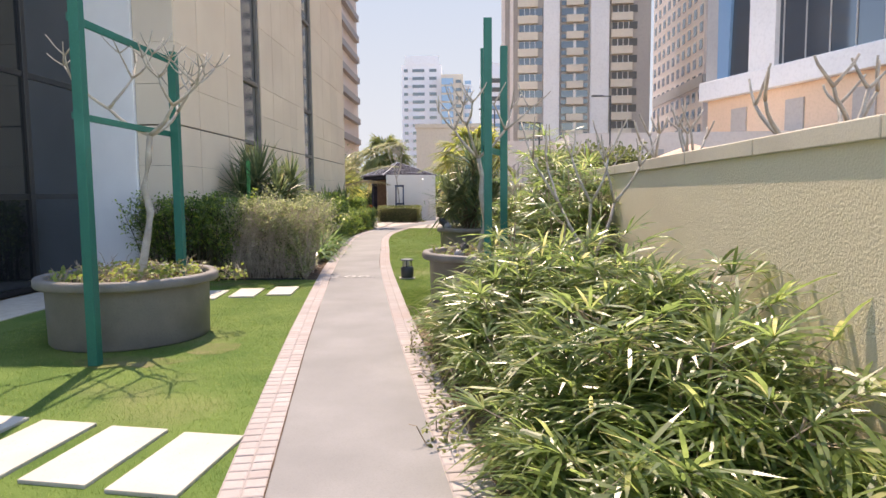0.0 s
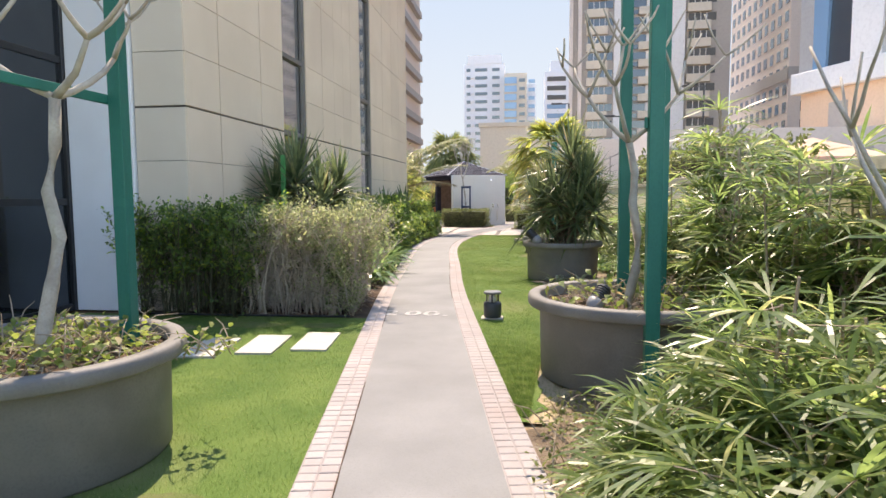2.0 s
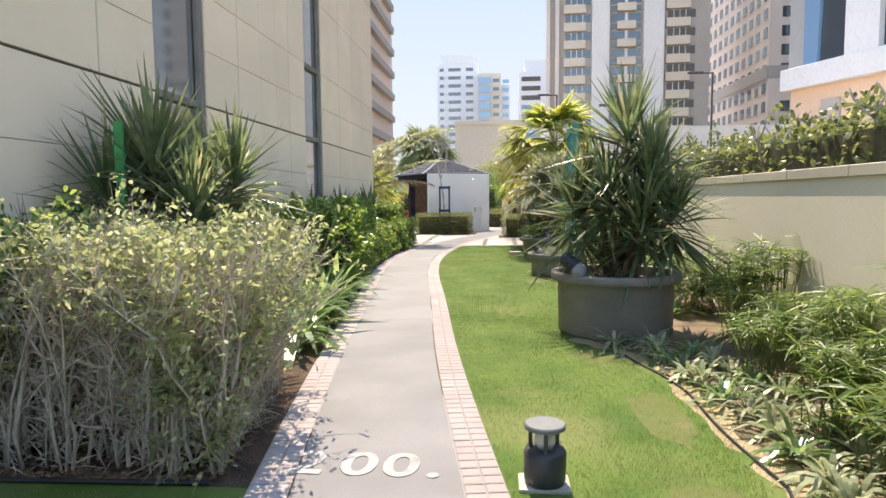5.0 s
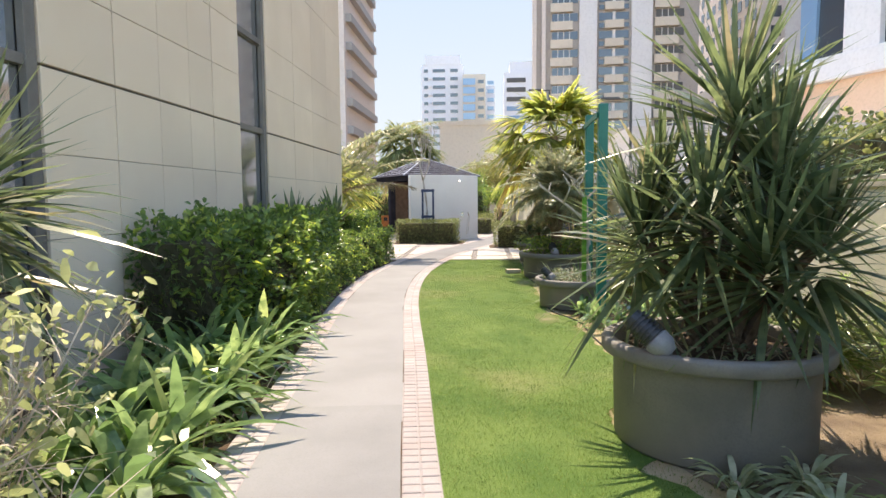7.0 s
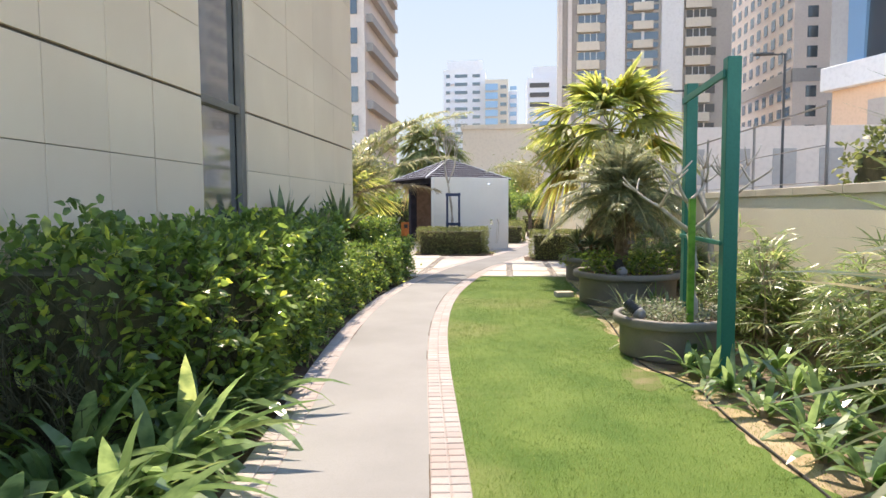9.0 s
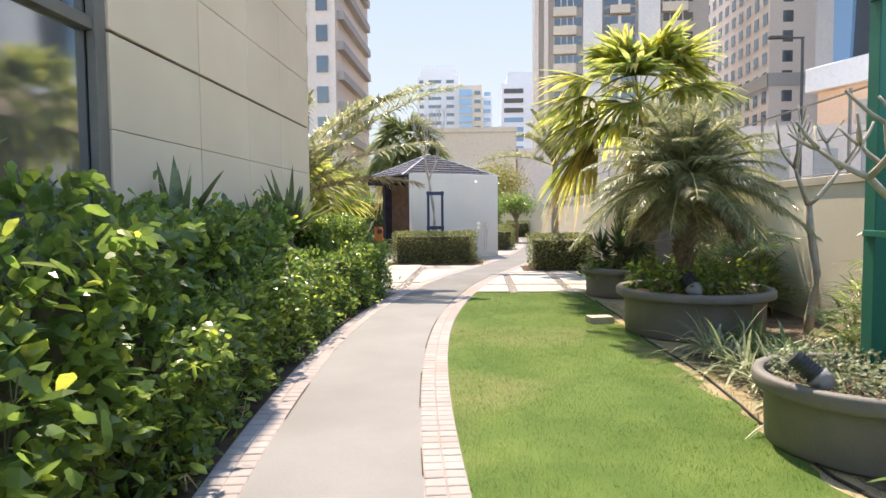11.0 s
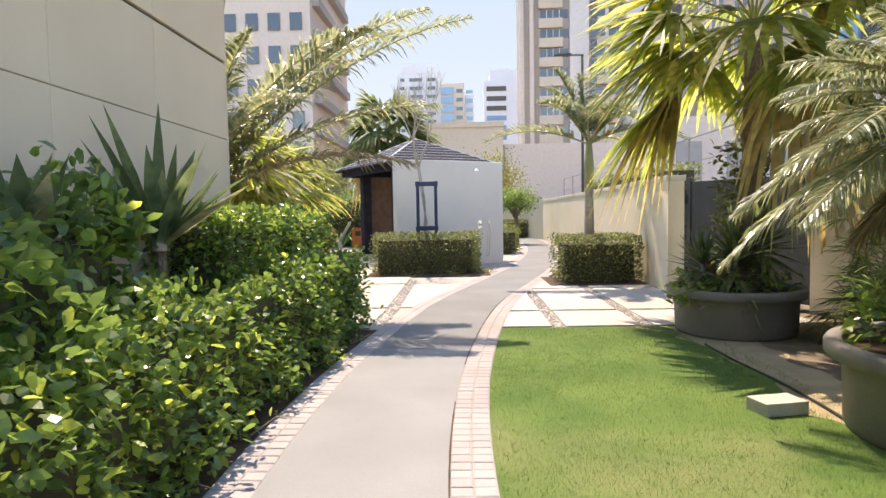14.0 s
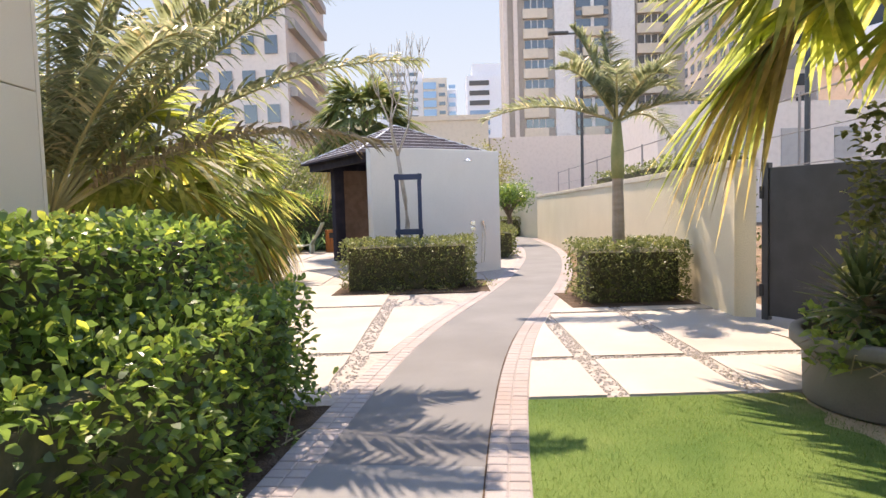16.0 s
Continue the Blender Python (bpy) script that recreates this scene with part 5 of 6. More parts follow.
tagged(Geo().box(-1.25, .45, 31.85, 33.3, -.03, .02, .005).done("hedge_bed_east", MULCH), "dark soil bed under the square hedge", "soil", kind="structure")

shower = thing("shower_wall", (-3.0, 36.7, 0), "off-white curved outdoor shower wall", "shower wall")
A, B = Vector((-4.32, 35.9, 0)), Vector((-1.7, 37.5, 0))
dd = (B - A).normalized()
nn = Vector((dd.y, -dd.x, 0))
v, f, K = [], [], 16
for i in range(K + 1):
    s = i / K
    c = A + (B - A) * s + nn * (.16 * math.sin(math.pi * s)) - Vector((-3.0, 36.7, 0))
    for off, z in ((0, -.02), (0, 2.585), (-.012, 2.6), (-.19, 2.6), (-.2, 2.585), (-.2, -.02)):
        p = c + nn * off
        v.append((p.x, p.y, z))
for i in range(K):
    f += [(6 * i + k, 6 * i + 6 + k, 6 * i + 7 + k, 6 * i + 1 + k) for k in range(5)]
f += [tuple(range(6)), tuple(6 * K + k for k in range(6))[::-1]]
obj("wall_body", v, f, SHOWERWALL).parent = shower


def on_shower(s, z, out=.0):
    c = A + (B - A) * s + nn * (.16 * math.sin(math.pi * s) + out) - Vector((-3.0, 36.7, 0))
    return Vector((c.x, c.y, z))


p = on_shower(.71, 2.40)
Geo().tube([p, on_shower(.69, 2.42, .12), on_shower(.67, 2.40, .2)], .014, 8).lathe([(.0, 0), (.02, .0), (.02, .01)], seg=6).done("shower_arm", CHROME, shower, "chrome shower arm")
q = on_shower(.66, 2.34, .22)
Geo().lathe([(.0, q.z + .05), (.02, q.z + .05), (.09, q.z + .015), (.09, q.z), (.0, q.z)], q.x, q.y, 20).done("shower_head", CHROME, shower, "chrome shower head")
for s, z in ((.74, 1.06), (.74, .94)):
    q = on_shower(s, z, .0)
    Geo().box(q.x - .05, q.x + .05, q.y - .05, q.y + .03, z - .045, z + .045, .006).done("valve_plate", CHROME, shower, "square chrome valve plate")
q0, q1 = on_shower(.82, 1.1, .04), on_shower(.84, .92, .05)
Geo().tube([q0, q1], [.028, .02], 8).done("hand_shower", CHROME, shower, "chrome hand shower")
Geo().tube([q1, on_shower(.835, .6, .05), on_shower(.82, .22, .06), on_shower(.80, .2, .05), on_shower(.81, .6, .04), on_shower(.82, .85, .03)], .008, 6).done("shower_hose", CHROME, shower, "hanging metal hose")

pav = thing("pavilion", (-4.1, 39.4, 0), "dark timber garden pavilion with slatted pyramid roof", "pavilion")
pav.rotation_euler = (0, 0, radians(31))
S2, EZ, AZ = 1.72, 2.62, 3.45
for sx in (-1, 1):
    for sy in (-1, 1):
        Geo().box(sx * 1.12 - .13, sx * 1.12 + .13, sy * 1.12 - .13, sy * 1.12 + .13, 0, EZ - .1, .01).done("post", ROOFDARK, pav)
        Geo().box(sx * 1.12 - .18, sx * 1.12 + .18, sy * 1.12 - .18, sy * 1.12 + .18, 0, .12, .01).done("post_foot", BLOCK, pav)
for sx, sy in ((1, 0), (-1, 0), (0, 1), (0, -1)):
    if sx:
        Geo().box(sx * 1.6 - .06, sx * 1.6 + .06, -1.66, 1.66, EZ - .2, EZ - .0, .008).done("beam", ROOFDARK, pav)
    else:
        Geo().box(-1.54, 1.54, sy * 1.6 - .06, sy * 1.6 + .06, EZ - .2, EZ - .0, .008).done("beam", ROOFDARK, pav)
LEV = 9
for side in range(4):
    rot = Matrix.Rotation(side * math.pi / 2, 3, 'Z')
    for i in range(LEV):
        a, b2 = i / LEV, (i + .78) / LEV
        r0, r1 = (S2 + .05) * (1 - a) + .06, (S2 + .05) * (1 - b2) + .06
        z0, z1 = EZ + (AZ - EZ) * a, EZ + (AZ - EZ) * b2 + .02
        v = [(-r0, -r0, z0), (r0, -r0, z0), (r1, -r1, z1), (-r1, -r1, z1), (-r0, -r0, z0 - .035), (r0, -r0, z0 - .035), (r1, -r1, z1 - .035), (-r1, -r1, z1 - .035)]
        v = [tuple(rot @ Vector(p)) for p in v]
        Geo().add(v, [(0, 1, 2, 3), (7, 6, 5, 4), (0, 4, 5, 1), (1, 5, 6, 2), (2, 6, 7, 3), (3, 7, 4, 0)]).done("roof_slat", ROOFDARK, pav)
        e = [(-r1, -r1, z1 + .0), (r1, -r1, z1)]
        e = [tuple(rot @ Vector(p)) for p in e]
        Geo().tube(e, .0065, 5).done("roof_batten", ROOFWHITE, pav, "thin white batten")
    c = rot @ Vector((-S2 - .1, -S2 - .1, EZ + .02))
    Geo().tube([tuple(c), (0, 0, AZ + .03)], .018, 6).done("hip_batten", ROOFWHITE, pav, "thin white hip batten")
Geo().box(-.98, .98, 1.06, 1.14, 0, EZ - .2, .005).done("back_screen", ORANGEW := surface("brown_screen", (.12, .075, .05), (.17, .11, .08), 5, 50, .8, .3, .003), pav, "brown timber screen")

t = bare_tree("young_tree", -3.55, 35.0, 0, 2.35, .35, 71, "slender leafless young tree in a square hedge", .045, 5, .62, up=1.1)
st = thing("tree_stake", (-3.55, 34.92, 0), "dark blue timber stake frame round a young tree", "tree stake")
for sx in (-1, 1):
    Geo().box(sx * .2 - .035, sx * .2 + .035, -.03, .03, 0, 2.02, .005).done("post", BLUEWOOD, st)
for z in (.98, 1.96):
    Geo().box(-.25, .25, -.055, -.03, z - .05, z + .05, .004).done("crossbar", BLUEWOOD, st)

bn = thing("litter_bin", (-6.75, 45.2, 0), "orange slatted timber litter bin on the plaza", "litter bin")
for k in range(14):
    a = k * 2 * math.pi / 14
    o = Geo().box(-.055, .055, -.012, .012, .02, .78, .004).done("slat", ORANGE, bn)
    o.location, o.rotation_euler = (.27 * math.sin(a), -.27 * math.cos(a), 0), (0, 0, a)
Geo().lathe([(.0, .03), (.25, .03), (.25, .76), (.22, .76), (.22, .1), (.0, .1)], seg=24).done("liner", BLACKFRAME, bn, "black inner liner")
Geo().box(-.1, .1, -.295, -.28, .5, .68, .003).done("opening", BLACKFRAME, bn)
lc = thing("sun_lounger", (-7.75, 44.9, 0), "pale green moulded sun lounger on the plaza", "sun lounger")
LOUNGE = surface("lounger_plastic", (.50, .56, .47), (.56, .61, .52), 2, 40, .5, .05)
v, f = [], []
prof = [(-.9, .3), (-.5, .33), (0, .28), (.3, .35), (.55, .75), (.7, 1.05)]
for x, z in prof:
    v += [(x, -.3, z), (x, .3, z), (x, .3, z - .05), (x, -.3, z - .05)]
for i in range(len(prof) - 1):
    f += [(4 * i + k, 4 * i + (k + 1) % 4, 4 * i + 4 + (k + 1) % 4, 4 * i + 4 + k) for k in range(4)]
f += [(0, 1, 2, 3), tuple(4 * (len(prof) - 1) + k for k in (3, 2, 1, 0))]
obj("shell", v, f, LOUNGE).parent = lc
for x in (-.7, .3):
    Geo().box(x - .04, x + .04, -.26, .26, 0, .3, .01).done("foot", LOUNGE, lc)

# ---- palms ----
FOX = [(20, 52, 1.7, 1.0), (75, 66, 1.9, .8), (130, 62, 2.1, .7), (178, 24, 2.1, .75), (205, 55, 1.8, .9), (255, 50, 1.7, 1.0), (300, 55, 1.7, 1.1), (345, 28, 1.9, .95), (40, 25, 1.7, 1.1), (110, 80, 1.8, .5), (150, 72, 2.1, .55), (0, 60, 1.8, .8)]
feather_palm("feather_palm", -.44, 32.55, 0, 1.75, .10, FOX, .42, "foxtail palm with arching grey-green fronds in a square hedge", FEATHER, 6, .85, 80, .03, .5, .9, surface("ringed_trunk", (.30, .24, .18), (.40, .33, .26), 5, 30, .9, .4, .006, stretch=(.3, .3, 3)))
BIG = [(0, 46, 5.6, .56), (-9, 50, 5.3, .62), (12, 53, 5.0, .6), (6, 38, 4.4, .6), (-12, 56, 4.8, .75), (40, 62, 4.0, .7), (-35, 48, 3.6, .8), (-60, 62, 3.4, .6), (75, 66, 3.4, .5), (120, 58, 3.2, .7), (180, 55, 3.2, .8), (225, 60, 3.0, .8), (-20, 70, 3.2, .5), (270, 50, 3.0, .9), (25, 74, 3.4, .45), (20, 80, 3.8, .35), (-50, 74, 3.8, .4), (150, 78, 3.6, .4), (60, 80, 4.0, .3), (-80, 55, 3.4, .6)]
feather_palm("feather_palm", -6.5, 29.3, 0, 1.4, .16, BIG, .58, "large date palm with long arching fronds behind the hedge", FEATHER, 7, 0, 90, .04, .6, .45, REDBARK, dry=[(-4, 30, 3.6, .7)])
fan_palm("fan_palm", -7.0, 31.4, 0, 2.0, .19, 24, .95, 1.15, "fan palm with drooping yellow-green leaves", FANLEAF, 9, 51, bark=REDBARK, el=(-.7, 1.3))
fan_palm("fan_palm", -6.9, 33.6, 0, 1.9, .19, 22, .95, 1.1, "fan palm with drooping leaves beyond the hedge", FANLEAF, 10, 52, bark=REDBARK, el=(-.7, 1.2))
fan_palm("fan_palm", -7.2, 36.2, 0, 2.0, .17, 18, .8, 1.0, "small fan palm beyond the plaza", FANLEAF, 8, 56, bark=REDBARK, el=(-.7, 1.2))
fan_palm("fan_palm", -5.3, 43.0, 0, 4.2, .17, 36, .95, 1.25, "tall green fan palm behind the pavilion", FANDARK, 6, 53, el=(-.6, 1.3))
fan_palm("fan_palm", -9.5, 38.5, 0, 2.4, .2, 18, .85, 1.0, "fan palm beyond the plaza", FANDARK, 6, 54, el=(-.6, 1.2))
fan_palm("fan_palm", -11.5, 33.5, 0, 2.6, .2, 18, .85, 1.0, "fan palm beyond the plaza", FANLEAF, 6, 55, el=(-.6, 1.2))
hedge("shrubbery", lambda y: -14, lambda y: -6.6, 46.5, 47.8, 2.0, HEDGE_DARK, "dark green shrubs behind the palms", 9000, .12, 35, lump=.3, group="shrubs beyond the plaza")
hedge("shrubbery", lambda y: -4.4, lambda y: -1.4, 48.5, 50, 2.2, HEDGE_DARK, "dark green shrubs behind the pavilion", 6000, .12, 36, lump=.3, group="shrubs beyond the plaza")
hedge("shrubbery", lambda y: -10.2, lambda y: -8.4, 29.0, 46.4, 1.2, HEDGE_MID, "leafy shrubs along the plaza edge", 9000, .12, 38, lump=.2, group="shrubs beyond the plaza")
for i in range(14):
    strap_clump("sword_plant", -9.2 + (i % 7) * .55, 45.6 + (i // 7) * .5, 0, 24, 1.0, .07, STRAP, "tall sword-leaved plants in front of the shrubs", "lily", "sword plants beyond the plaza", (.6, 1.45), (.05, .5), 4, .06, seed=800 + i)


def leafy_tree(x, y, trunk, crown, n, size, mat, label, seed):
    r = np.random.default_rng(seed)
    t = thing("tree", (x, y, 0), label, "tree", "leafy trees in the distance")
    g = Geo()
    g.tube([(0, 0, -.05), (.05, 0, trunk * .6), (0, .05, trunk + .3)], [.14, .1, .07], 8)
    pts = []
    for i in range(16):
        a, e = i * 2.4, r.uniform(.1, 1.3)
        d = polar(a, e) * r.uniform(.6, 1.0)
        tip = np.array([d[0] * crown[0], d[1] * crown[0], trunk + d[2] * crown[1]])
        g.tube([(0, 0, trunk * .8), tuple((tip + [0, 0, trunk]) / 2), tuple(tip)], [.05, .03, .012], 5)
        pts.append(tip)
    g.done("trunk", PALMBARK, t)
    pts = np.array(pts)
    c = pts[r.integers(0, len(pts), n)] + r.normal(0, .23 * crown[0], (n, 3))
    Leaves().add(blades(c, r.normal(0, 1, (n, 3)), size * r.uniform(.6, 1.2, n), size * .5, .2, 2, .5, 1.2, .1)).done("crown", mat, t)


YELLOWTREE = leaf("yellow_green_leaf", (.20, .20, .05), (.32, .31, .09), (.4, .36, .12), .4, .5)
leafy_tree(-1.2, 57.0, 2.2, (2.2, 2.0), 5000, .16, YELLOWTREE, "yellow-green leafy tree beyond the garden", 81)
leafy_tree(-2.4, 52.5, 1.6, (1.5, 1.4), 3500, .15, HEDGE_DARK, "dark green leafy tree beyond the pavilion", 82)
leafy_tree(-.6, 46.6, 1.3, (.8, 1.0), 2600, .10, HEDGE_DARK, "dark shrub-like tree beside the far footpath", 83)
leafy_tree(-10.5, 52.0, 2.0, (2.6, 2.2), 5000, .18, HEDGE_MID, "green leafy tree beyond the plaza", 84)
leafy_tree(-15, 45.0, 2.4, (2.8, 2.4), 5000, .18, HEDGE_DARK, "green leafy tree beyond the plaza", 85)
hedge("hedge", lambda y: 2.5, lambda y: 4.2, 14.6, 22.4, 2.35, HEDGE_MID, "bushy green hedge behind the garden wall", 12000, .11, 39, lump=.3, group="hedges behind the wall")
hedge("hedge", lambda y: 1.25, lambda y: 2.0, 33.5, 41.5, 2.2, HEDGE_MID, "clipped hedge showing above the far wall", 5000, .08, 40, lump=.06, group="hedges behind the wall")

# fence behind the walls
fence = thing("wire_fence", (2.6, 34, 0), "tall steel post and wire fence behind the wall", "fence")
FENCEM = surface("fence_steel", (.30, .27, .25), (.36, .33, .31), 3, 40, .6, .1)
for i in range(13):
    Geo().tube([(0, -11 + i * 2.6, 0), (0, -11 + i * 2.6, 3.0)], .025, 6).done("post", FENCEM, fence)
for z in (1.9, 2.4, 2.95):
    Geo().tube([(0, -11, z), (0, 20.2, z)], .008 if z < 2.9 else .016, 5).done("rail", FENCEM, fence)


def street_lamp(x, y, h, rz, label="black street lamp with a flat arm"):
    s = thing("street_lamp", (x, y, 0), label, "street lamp", "street lamps beyond the wall")
    s.rotation_euler = (0, 0, radians(rz))
    Geo().tube([(0, 0, 0), (0, 0, h * .5), (0, 0, h)], [.07, .055, .05], 8).done("pole", DARKSTEEL, s)
    Geo().box(-.05, 1.1, -.03, .03, h - .03, h + .03, .006).done("arm", DARKSTEEL, s)
    Geo().box(.45, 1.15, -.12, .12, h - .02, h + .07, .015).done("lamp_head", DARKSTEEL, s)


street_lamp(2.2, 47.0, 7.6, 180)
street_lamp(9.0, 40.0, 7.4, 180)
street_lamp(4.2, 36.0, 5.4, 180)

sh = thing("sunshade", (10.7, 30.5, 0), "peach canvas pyramid sunshade beyond the wall", "sunshade")
Geo().tube([(0, 0, 0), (0, 0, 3.5)], .05, 8).done("pole", DARKSTEEL, sh)
Geo().add([(-2, -2, 2.9), (2, -2, 2.9), (2, 2, 2.9), (-2, 2, 2.9), (0, 0, 3.75), (-2, -2, 2.75), (2, -2, 2.75), (2, 2, 2.75), (-2, 2, 2.75)],
          [(0, 1, 4), (1, 2, 4), (2, 3, 4), (3, 0, 4), (0, 5, 6, 1), (1, 6, 7, 2), (2, 7, 8, 3), (3, 8, 5, 0)]).done("canopy", CANVAS, sh)

# ---- towers ----
def tower(name, x, y, rz, label):
    t = thing(name, (x, y, 0), label, "tower block", "tower blocks in the distance")
    t.rotation_euler = (0, 0, radians(rz))
    return t


# tower with beige balconies and white piers; front along local x, facing -y
tb = tower("apartment_tower", 7.0, 125, -4, "tall beige and white apartment tower with balconies")
Geo().box(0, 28, .6, 22, 0, 66).done("wall", T_BROWN, tb)
for a, b2 in ((8.0, 11.0), (16.8, 20.2)):
    Geo().box(a, b2, -.5, .6, 0, 66, .05).done("pier", T_WHITE, tb, "white pier")
for a in (0.0, 1.6):
    Geo().box(a, a + .7, -.1, .62, 0, 66, .03).done("pier", T_PINK, tb)
for fl in range(21):
    z = 3.0 + fl * 3.08
    for a, b2, out in ((3.1, 6.9, .0), (11.4, 16.4, .25), (20.6, 24.6, .0)):
        if a == 11.4:
            Geo().box(a + .9, b2 - .9, -.35, .5, z, z + 1.35, .03).done("balcony", T_BEIGE, tb)
            Geo().box(a, b2, .45, .58, z + 1.45, z + 2.75).done("window", T_GLASS, tb)
            Geo().box(a, b2, .4, .59, z + .2, z + 1.0).done("window", T_GLASS, tb)
            Geo().box((a + b2) / 2 - .25, (a + b2) / 2 + .25, .3, .6, z + 1.3, z + 2.9).done("mullion", T_WHITE, tb)
        else:
            Geo().box(a, b2, -.15, .55, z, z + 1.5, .03).done("balcony", T_BEIGE, tb)
            Geo().box(a + .3, b2 + .9, .47, .59, z + 1.55, z + 2.9).done("window", T_GLASS, tb)
            for m in (1.3, 2.3, 3.3):
                Geo().box(a + m - .06, a + m + .06, .38, .6, z + 1.5, z + 2.95).done("mullion", T_WHITE, tb)


def window_tower(t, w, d, h, wall, cols_f, cols_s, z0, fl_h, ww=.95, wh=1.6, band=None, side=True):
    """A plain tower with a grid of recessed window units on its front and left side."""
    Geo().box(0, w, 0, d, 0, h).done("wall", wall, t)
    Geo().box(-.3, w + .3, -.3, d + .3, h, h + .8).done("parapet", wall, t)
    n = int((h - z0 - 1.5) / fl_h)
    wf = Geo().box(-ww / 2, ww / 2, -.05, .08, 0, wh).done("window", T_GLASS, t)
    first = True
    for i in range(n):
        z = z0 + i * fl_h
        for k in range(cols_f):
            x = w * (k + .5) / cols_f
            o = wf if first else wf.copy()
            if not first:
                scene.collection.objects.link(o)
            first = False
            o.parent = t
            o.location = (x, 0, z)
        for k in range(cols_s if side else 0):
            o = wf.copy()
            scene.collection.objects.link(o)
            o.parent = t
            o.location, o.rotation_euler = (0, d * (k + .5) / cols_s, z), (0, 0, radians(-90))
    if band:
        Geo().box(-.12, w * .98, -.12, .3, band, band + 2.2).box(-.12, .3, 0, d * .98, band, band + 2.2).done("dark_band", T_GREY, t)


tc = tower("hotel_tower", 46.5, 128, 0, "pale pinkish tower block with small square windows")
window_tower(tc, 12, 34, 70, T_PINK, 2, 10, 3.2, 3.3, 1.7, 1.9, band=22.3)
td = tower("balcony_tower", 58, 108, 0, "white tower block with round balconies")
window_tower(td, 18, 20, 70, T_WHITE, 5, 5, 4.0, 3.3, 1.3, 1.7)
for i in range(17):
    for k in (0, 2):
        Geo().lathe([(.0, 0), (1.5, 0), (1.6, .1), (1.6, 1.0), (1.5, 1.0), (1.5, .15), (.0, .15)], 3.6 + k * 4.0, -.1, 16).done("balcony", T_WHITE, td).location = (0, 0, 3.4 + i * 3.3)
ta = tower("pale_tower", -26.5, 267, 0, "hazy white tower block with ribbon windows")
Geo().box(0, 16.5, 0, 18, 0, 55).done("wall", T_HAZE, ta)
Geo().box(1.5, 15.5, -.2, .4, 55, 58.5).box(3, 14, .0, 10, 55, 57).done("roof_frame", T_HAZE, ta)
for i in range(16):
    z = 4 + i * 3.2
    for a, b2 in ((1.0, 2.6), (4.5, 9.5), (11.5, 14.5)):
        Geo().box(a, b2, -.15, .2, z, z + 1.25).done("window", T_GLASS, ta)
for i in range(15):
    Geo().box(2.9, 3.9, -1.0, 0, 4.5 + i * 3.2, 5.3 + i * 3.2).done("balcony", T_HAZE, ta)
te = tower("blue_glass_tower", -10.0, 262, 0, "blue-glazed and cream tower block")
Geo().box(0, 9, 0, 16, 0, 50).done("wall", T_BEIGE, te)
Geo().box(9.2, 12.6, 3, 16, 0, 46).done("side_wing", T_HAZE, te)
for i in range(14):
    z = 3 + i * 3.3
    Geo().box(.2, 5.0, -.4, .2, z, z + 2.5).done("window", T_BLUE, te)
    Geo().box(6.0, 8.3, -.2, .2, z + .6, z + 1.9).done("window", T_GLASS, te)
    Geo().box(9.7, 12.2, 2.8, 3.2, z + .5, z + 2.0).done("window", T_BLUE, te)
tf = tower("office_block", 5.6, 240, 0, "pale office block with blue window bands")
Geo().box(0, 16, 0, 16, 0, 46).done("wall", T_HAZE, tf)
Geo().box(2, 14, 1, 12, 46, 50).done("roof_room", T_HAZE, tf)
for i in range(13):
    z = 3 + i * 3.3
    Geo().box(.8, 7.5, -.2, .2, z, z + 1.6).done("window", T_BLUE if i > 5 and i < 10 else T_GLASS, tf)
tg = tower("grey_tower", -29, 84, 0, "grey tower block behind the palms")
Geo().box(0, 11.6, 0, 20, 0, 48).done("wall", T_PINK, tg)
for i in range(14):
    z = 3 + i * 3.2
    for k in range(5):
        Geo().box(.8 + k * 2.2, 2.0 + k * 2.2, -.15, .2, z + .6, z + 2.3).done("window", T_GLASS, tg)
    Geo().box(11.2, 12.3, 1, 18, z, z + .9).done("balcony", T_GREY, tg)
th = tower("low_building", -10, 98, 0, "low plain beige building beyond the garden")
Geo().box(2.5, 12.4, 0, 12, 0, 11.6).done("wall", T_BEIGE, th)
Geo().box(12.6, 40, 1, 12, 0, 9.6).done("side_wing", T_PINK, th, "pinkish lower wing")
Geo().box(2.3, 12.5, -.2, 12, 11.6, 12.2).done("parapet", T_BEIGE, th)
ti = tower("podium_building", 10, 62, 0, "pinkish podium building beyond the fence")
Geo().box(0, 26, 0, 10, 0, 7.2).done("wall", T_PINK, ti)
for k in range(8):
    Geo().box(1 + k * 3.2, 2.6 + k * 3.2, -.1, .2, 3.0, 5.6).done("window", T_GREY, ti)

# glass-fronted building to the east: peach base, white band, dark curtain wall
gb = tower("glass_building", 29.0, 78, -70, "peach building with white band and dark glass curtain wall")
Geo().box(0, 60, 0, 18, 0, 12.2).done("base_wall", T_PEACH, gb)
Geo().box(-.6, 60, -.9, 18, 12.2, 14.4, .1).done("white_band", T_WHITE, gb)
Geo().box(3.5, 60, -.2, 18, 14.4, 60).done("curtain_wall", T_DARKGLASS, gb)
Geo().box(0, 2.0, -.4, 18, 14.4, 60).done("corner_pier", T_GREY, gb)
Geo().box(7.0, 10.5, -.8, .2, 14.4, 60).done("white_pier", T_WHITE, gb)
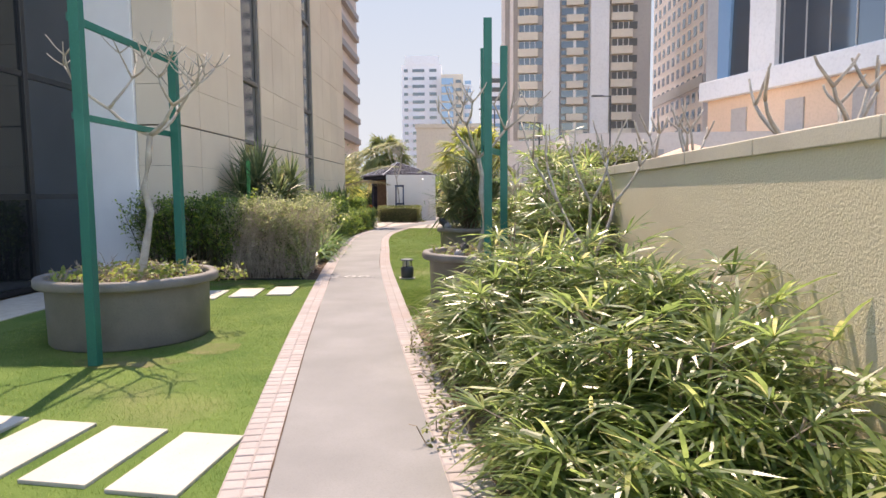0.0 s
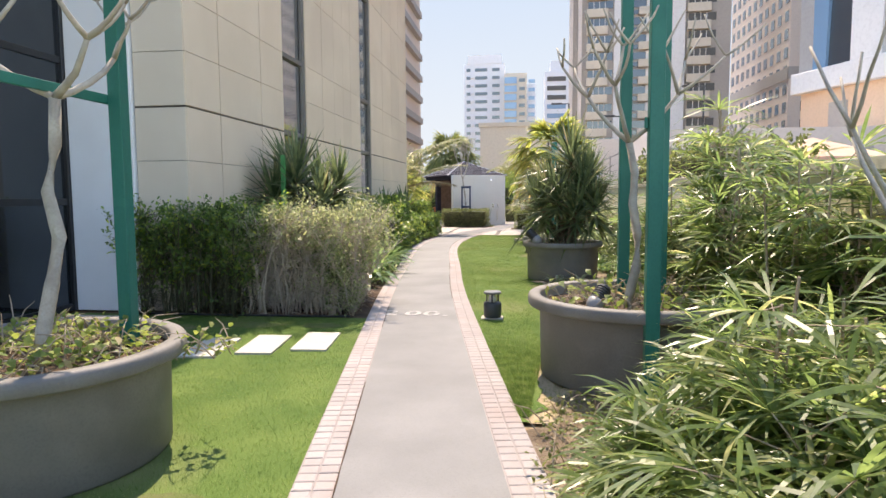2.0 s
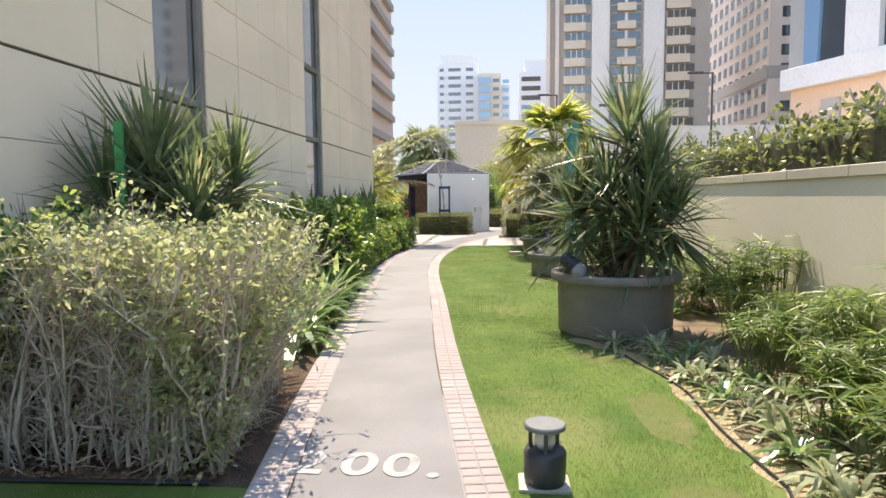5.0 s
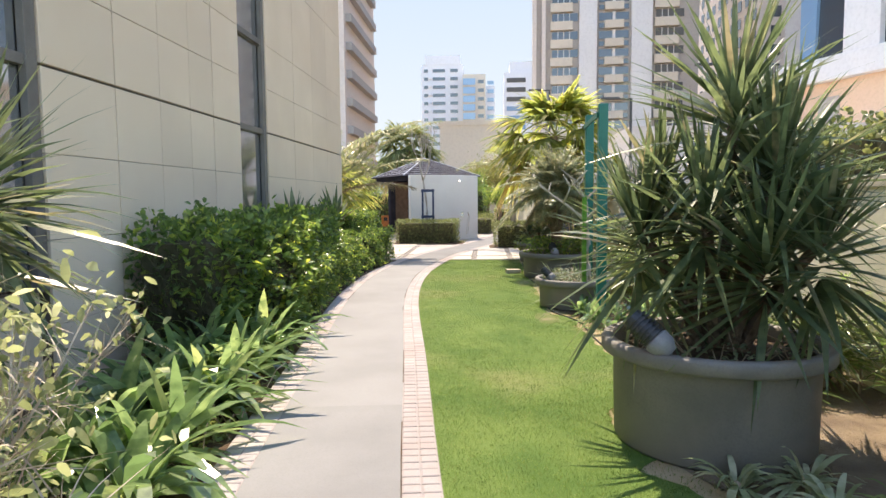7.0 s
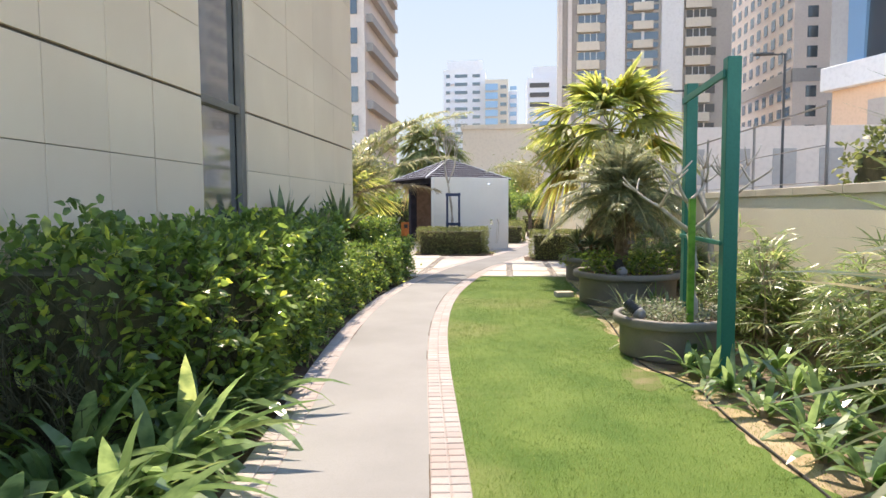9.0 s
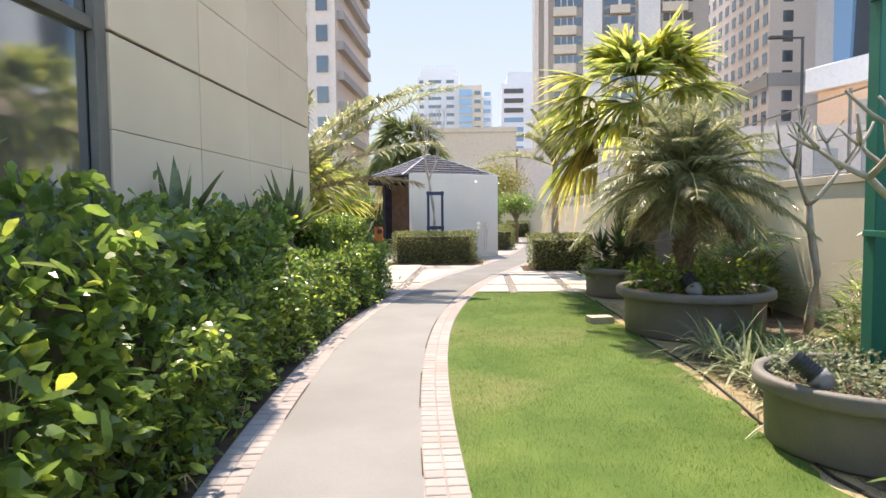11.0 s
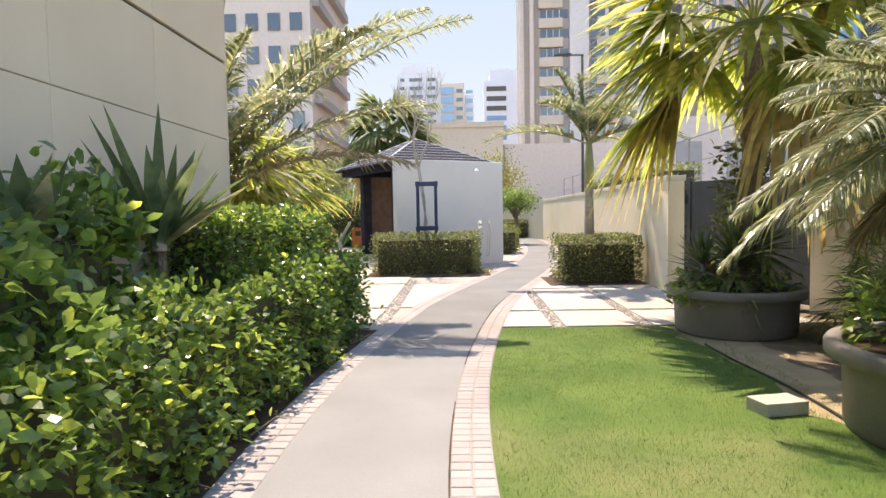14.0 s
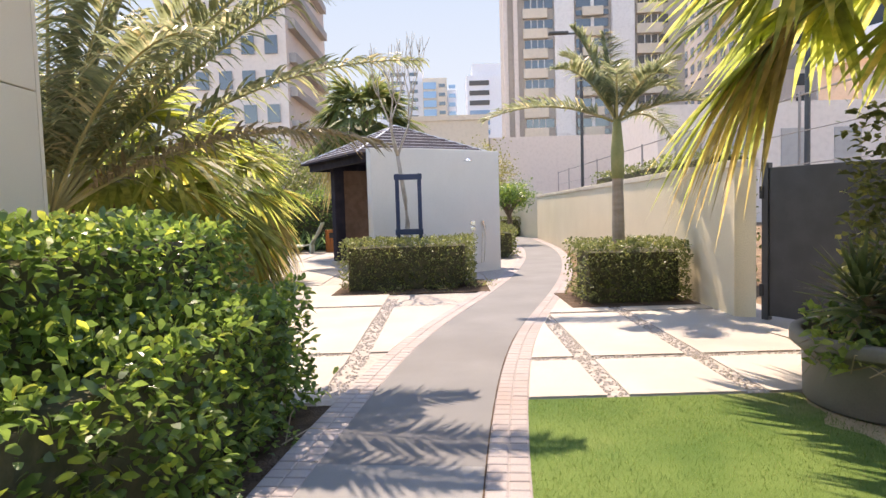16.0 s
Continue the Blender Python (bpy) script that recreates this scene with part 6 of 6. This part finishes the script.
Geo().add([(2.0, -.5, 12.4), (3.6, -.5, 12.4), (5.4, -.9, 60), (2.0, -.9, 60), (2.0, .3, 12.4), (3.6, .3, 12.4), (5.4, .3, 60), (2.0, .3, 60)],
          [(0, 1, 2, 3), (7, 6, 5, 4), (0, 4, 5, 1), (1, 5, 6, 2), (2, 6, 7, 3), (3, 7, 4, 0)]).done("slanted_glass", T_BLUE, gb)
for k in range(18):
    Geo().box(11 + k * 2.7, 11.12 + k * 2.7, -.3, -.15, 14.4, 60).done("mullion", T_GREY, gb)
for z in (22, 31, 40):
    Geo().box(10.6, 60, -.3, -.15, z, z + .15).done("transom", T_GREY, gb)
for k in range(7):
    Geo().box(4 + k * 7.5, 6.2 + k * 7.5, -.2, .3, 5.0, 10.8).done("window", T_BROWN, gb)
for k in range(4):
    Geo().box(8.5 + k * 9, 10.8 + k * 9, -.15, .2, 1.5, 4.2).done("window", T_GLASS, gb)
Geo().box(14, 40, -2.4, -.1, 4.4, 4.9).done("canopy", REDROOF, gb, "red slatted canopy")
tj = tower("east_tower", 47, 98, -75, "dark grey glass tower")
Geo().box(0, 30, 0, 14, 0, 70).done("wall", T_DARKGLASS, tj)

# ---- grass ----
def grass(name, n, y0, y1, xa, xb, label, seed, h=.032):
    r = np.random.default_rng(seed)
    y = r.uniform(y0, y1, n)
    A, B = np.array([xa(q) for q in y]), np.array([xb(q) for q in y])
    x = A + (B - A) * r.uniform(0, 1, n)
    nz = np.array([noise.noise((a * .9, b * .9, 3)) for a, b in zip(x, y)])
    keep = r.uniform(-.9, .6, n) < nz + .35
    keep &= r.uniform(0, 1.9, n) > np.array([worn_at(a, b) for a, b in zip(x, y)])
    x, y = x[keep], y[keep]
    m = len(x)
    o = Leaves().add(blades(np.stack([x, y, np.full(m, -.004)], -1), polar(r.uniform(0, 6.28, m), r.uniform(.5, 1.4, m)), h * r.uniform(.6, 1.4, m), .0075, r.uniform(0, .5, m), 1, .3, .8)).done(name, GRASS)
    return tagged(o, label, "grass", kind="stuff")


grass("grass_west", 190000, 2.2, 11.0, lambda y: -5.0, lambda y: left_x(y), "short green grass of the lawn", 91)
grass("grass_east", 210000, 7.7, 20, lambda y: right_x(y), lambda y: bed_edge(y) - .05, "short green grass of the lawn", 92)
grass("grass_east_far", 140000, 20, 27.93, lambda y: right_x(y), lambda y: bed_edge(y) - .05, "short green grass of the lawn", 93)
grass("grass_fringe", 24000, 7.7, 27.9, lambda y: bed_edge(y) - .12, lambda y: bed_edge(y) + .22, "sparse grass creeping over the sandy edge", 94)

# ---- setts edging the path, small stones of the pebble strips ----
def sett_mesh(w, d):
    g = Geo()
    c, t = .008, .0145
    g.add([(-w, -d, -.02), (w, -d, -.02), (w, d, -.02), (-w, d, -.02), (-w, -d, t - .004), (w, -d, t - .004), (w, d, t - .004), (-w, d, t - .004),
           (-w + c, -d + c, t), (w - c, -d + c, t), (w - c, d - c, t), (-w + c, d - c, t)],
          [(0, 1, 5, 4), (1, 2, 6, 5), (2, 3, 7, 6), (3, 0, 4, 7), (4, 5, 9, 8), (5, 6, 10, 9), (6, 7, 11, 10), (7, 4, 8, 11), (8, 9, 10, 11)])
    me = bpy.data.meshes.new("sett")
    me.from_pydata(g.v, [], g.f)
    me.materials.append(SETT)
    return me, g


SM, SG = sett_mesh(.0535, .0475)
arc = np.concatenate([[0], np.cumsum(np.hypot(np.diff(PX), np.diff(PY)))])
for side, nm in ((-1, "path_edging_west"), (1, "path_edging_east")):
    edging = ribbon(nm, side * HALF, side * EDGE, -.03, .0075, JOINT, "pinkish stone sett edging of the footpath", "kerb")
    rest = Geo()
    for col in range(2):
        off = side * (HALF + .006 + .0555 + col * .1145)
        for s in np.arange(4.0, arc[-1] - 1, .1035):
            x, y = np.interp(s, arc, PX), np.interp(s, arc, PY)
            tx, ty = np.interp(s, arc, TX), np.interp(s, arc, TY)
            px, py = x + ty * off, y - tx * off
            ang = math.atan2(ty, tx) - math.pi / 2
            near = (3.0 < py < 7.0) or (17.0 < py < 25.0) if side > 0 else (3.0 < py < 9.0) or (20.5 < py < 25.5)
            m = Matrix.Translation((px, py, RNG.uniform(-.0018, .0012))) @ Matrix.Rotation(ang + RNG.uniform(-.02, .02), 4, 'Z')
            if near:
                o = new("sett", SM)
                o.matrix_world = m
                o.parent = edging
            elif py > -3:
                rest.add([m @ Vector(p) for p in SG.v], SG.f)
    tagged(rest.done("setts", SETT, edging), kind="stuff")

r = np.random.default_rng(5)
g = Geo()
for x0, x1, y0, y1, n in ((-1.8, -1.6, 27.97, 31.4, 420), (-.78, -.62, 27.97, 33.2, 520), (-2.3, 1.1, 29.02, 29.16, 420), (-1.6, .5, 31.42, 31.54, 260), (-3.86, -3.66, 28.2, 33.3, 560), (-6, -3.9, 29.42, 29.56, 260), (-6, -3, 32.42, 32.56, 300)):
    for i in range(n):
        x, y, s = r.uniform(x0, x1), r.uniform(y0, y1), r.uniform(.012, .026)
        if left_x(y) - .01 < x < right_x(y) + .01:
            continue
        a = r.uniform(0, 6.28)
        ca, sa = math.cos(a) * s, math.sin(a) * s
        g.add([(x + ca, y + sa, -.004), (x - sa, y + ca, -.004), (x - ca, y - sa, -.004), (x + sa, y - ca, -.004), (x + ca * .4, y + sa * .4, s * .45), (x - ca * .4, y - sa * .4, s * .5)],
              [(0, 1, 4), (1, 5, 4), (1, 2, 5), (2, 3, 5), (3, 4, 5), (3, 0, 4)])
tagged(g.done("pebbles", PEBBLE), "small brown pebbles set between paving bays", "pebbles", kind="stuff")
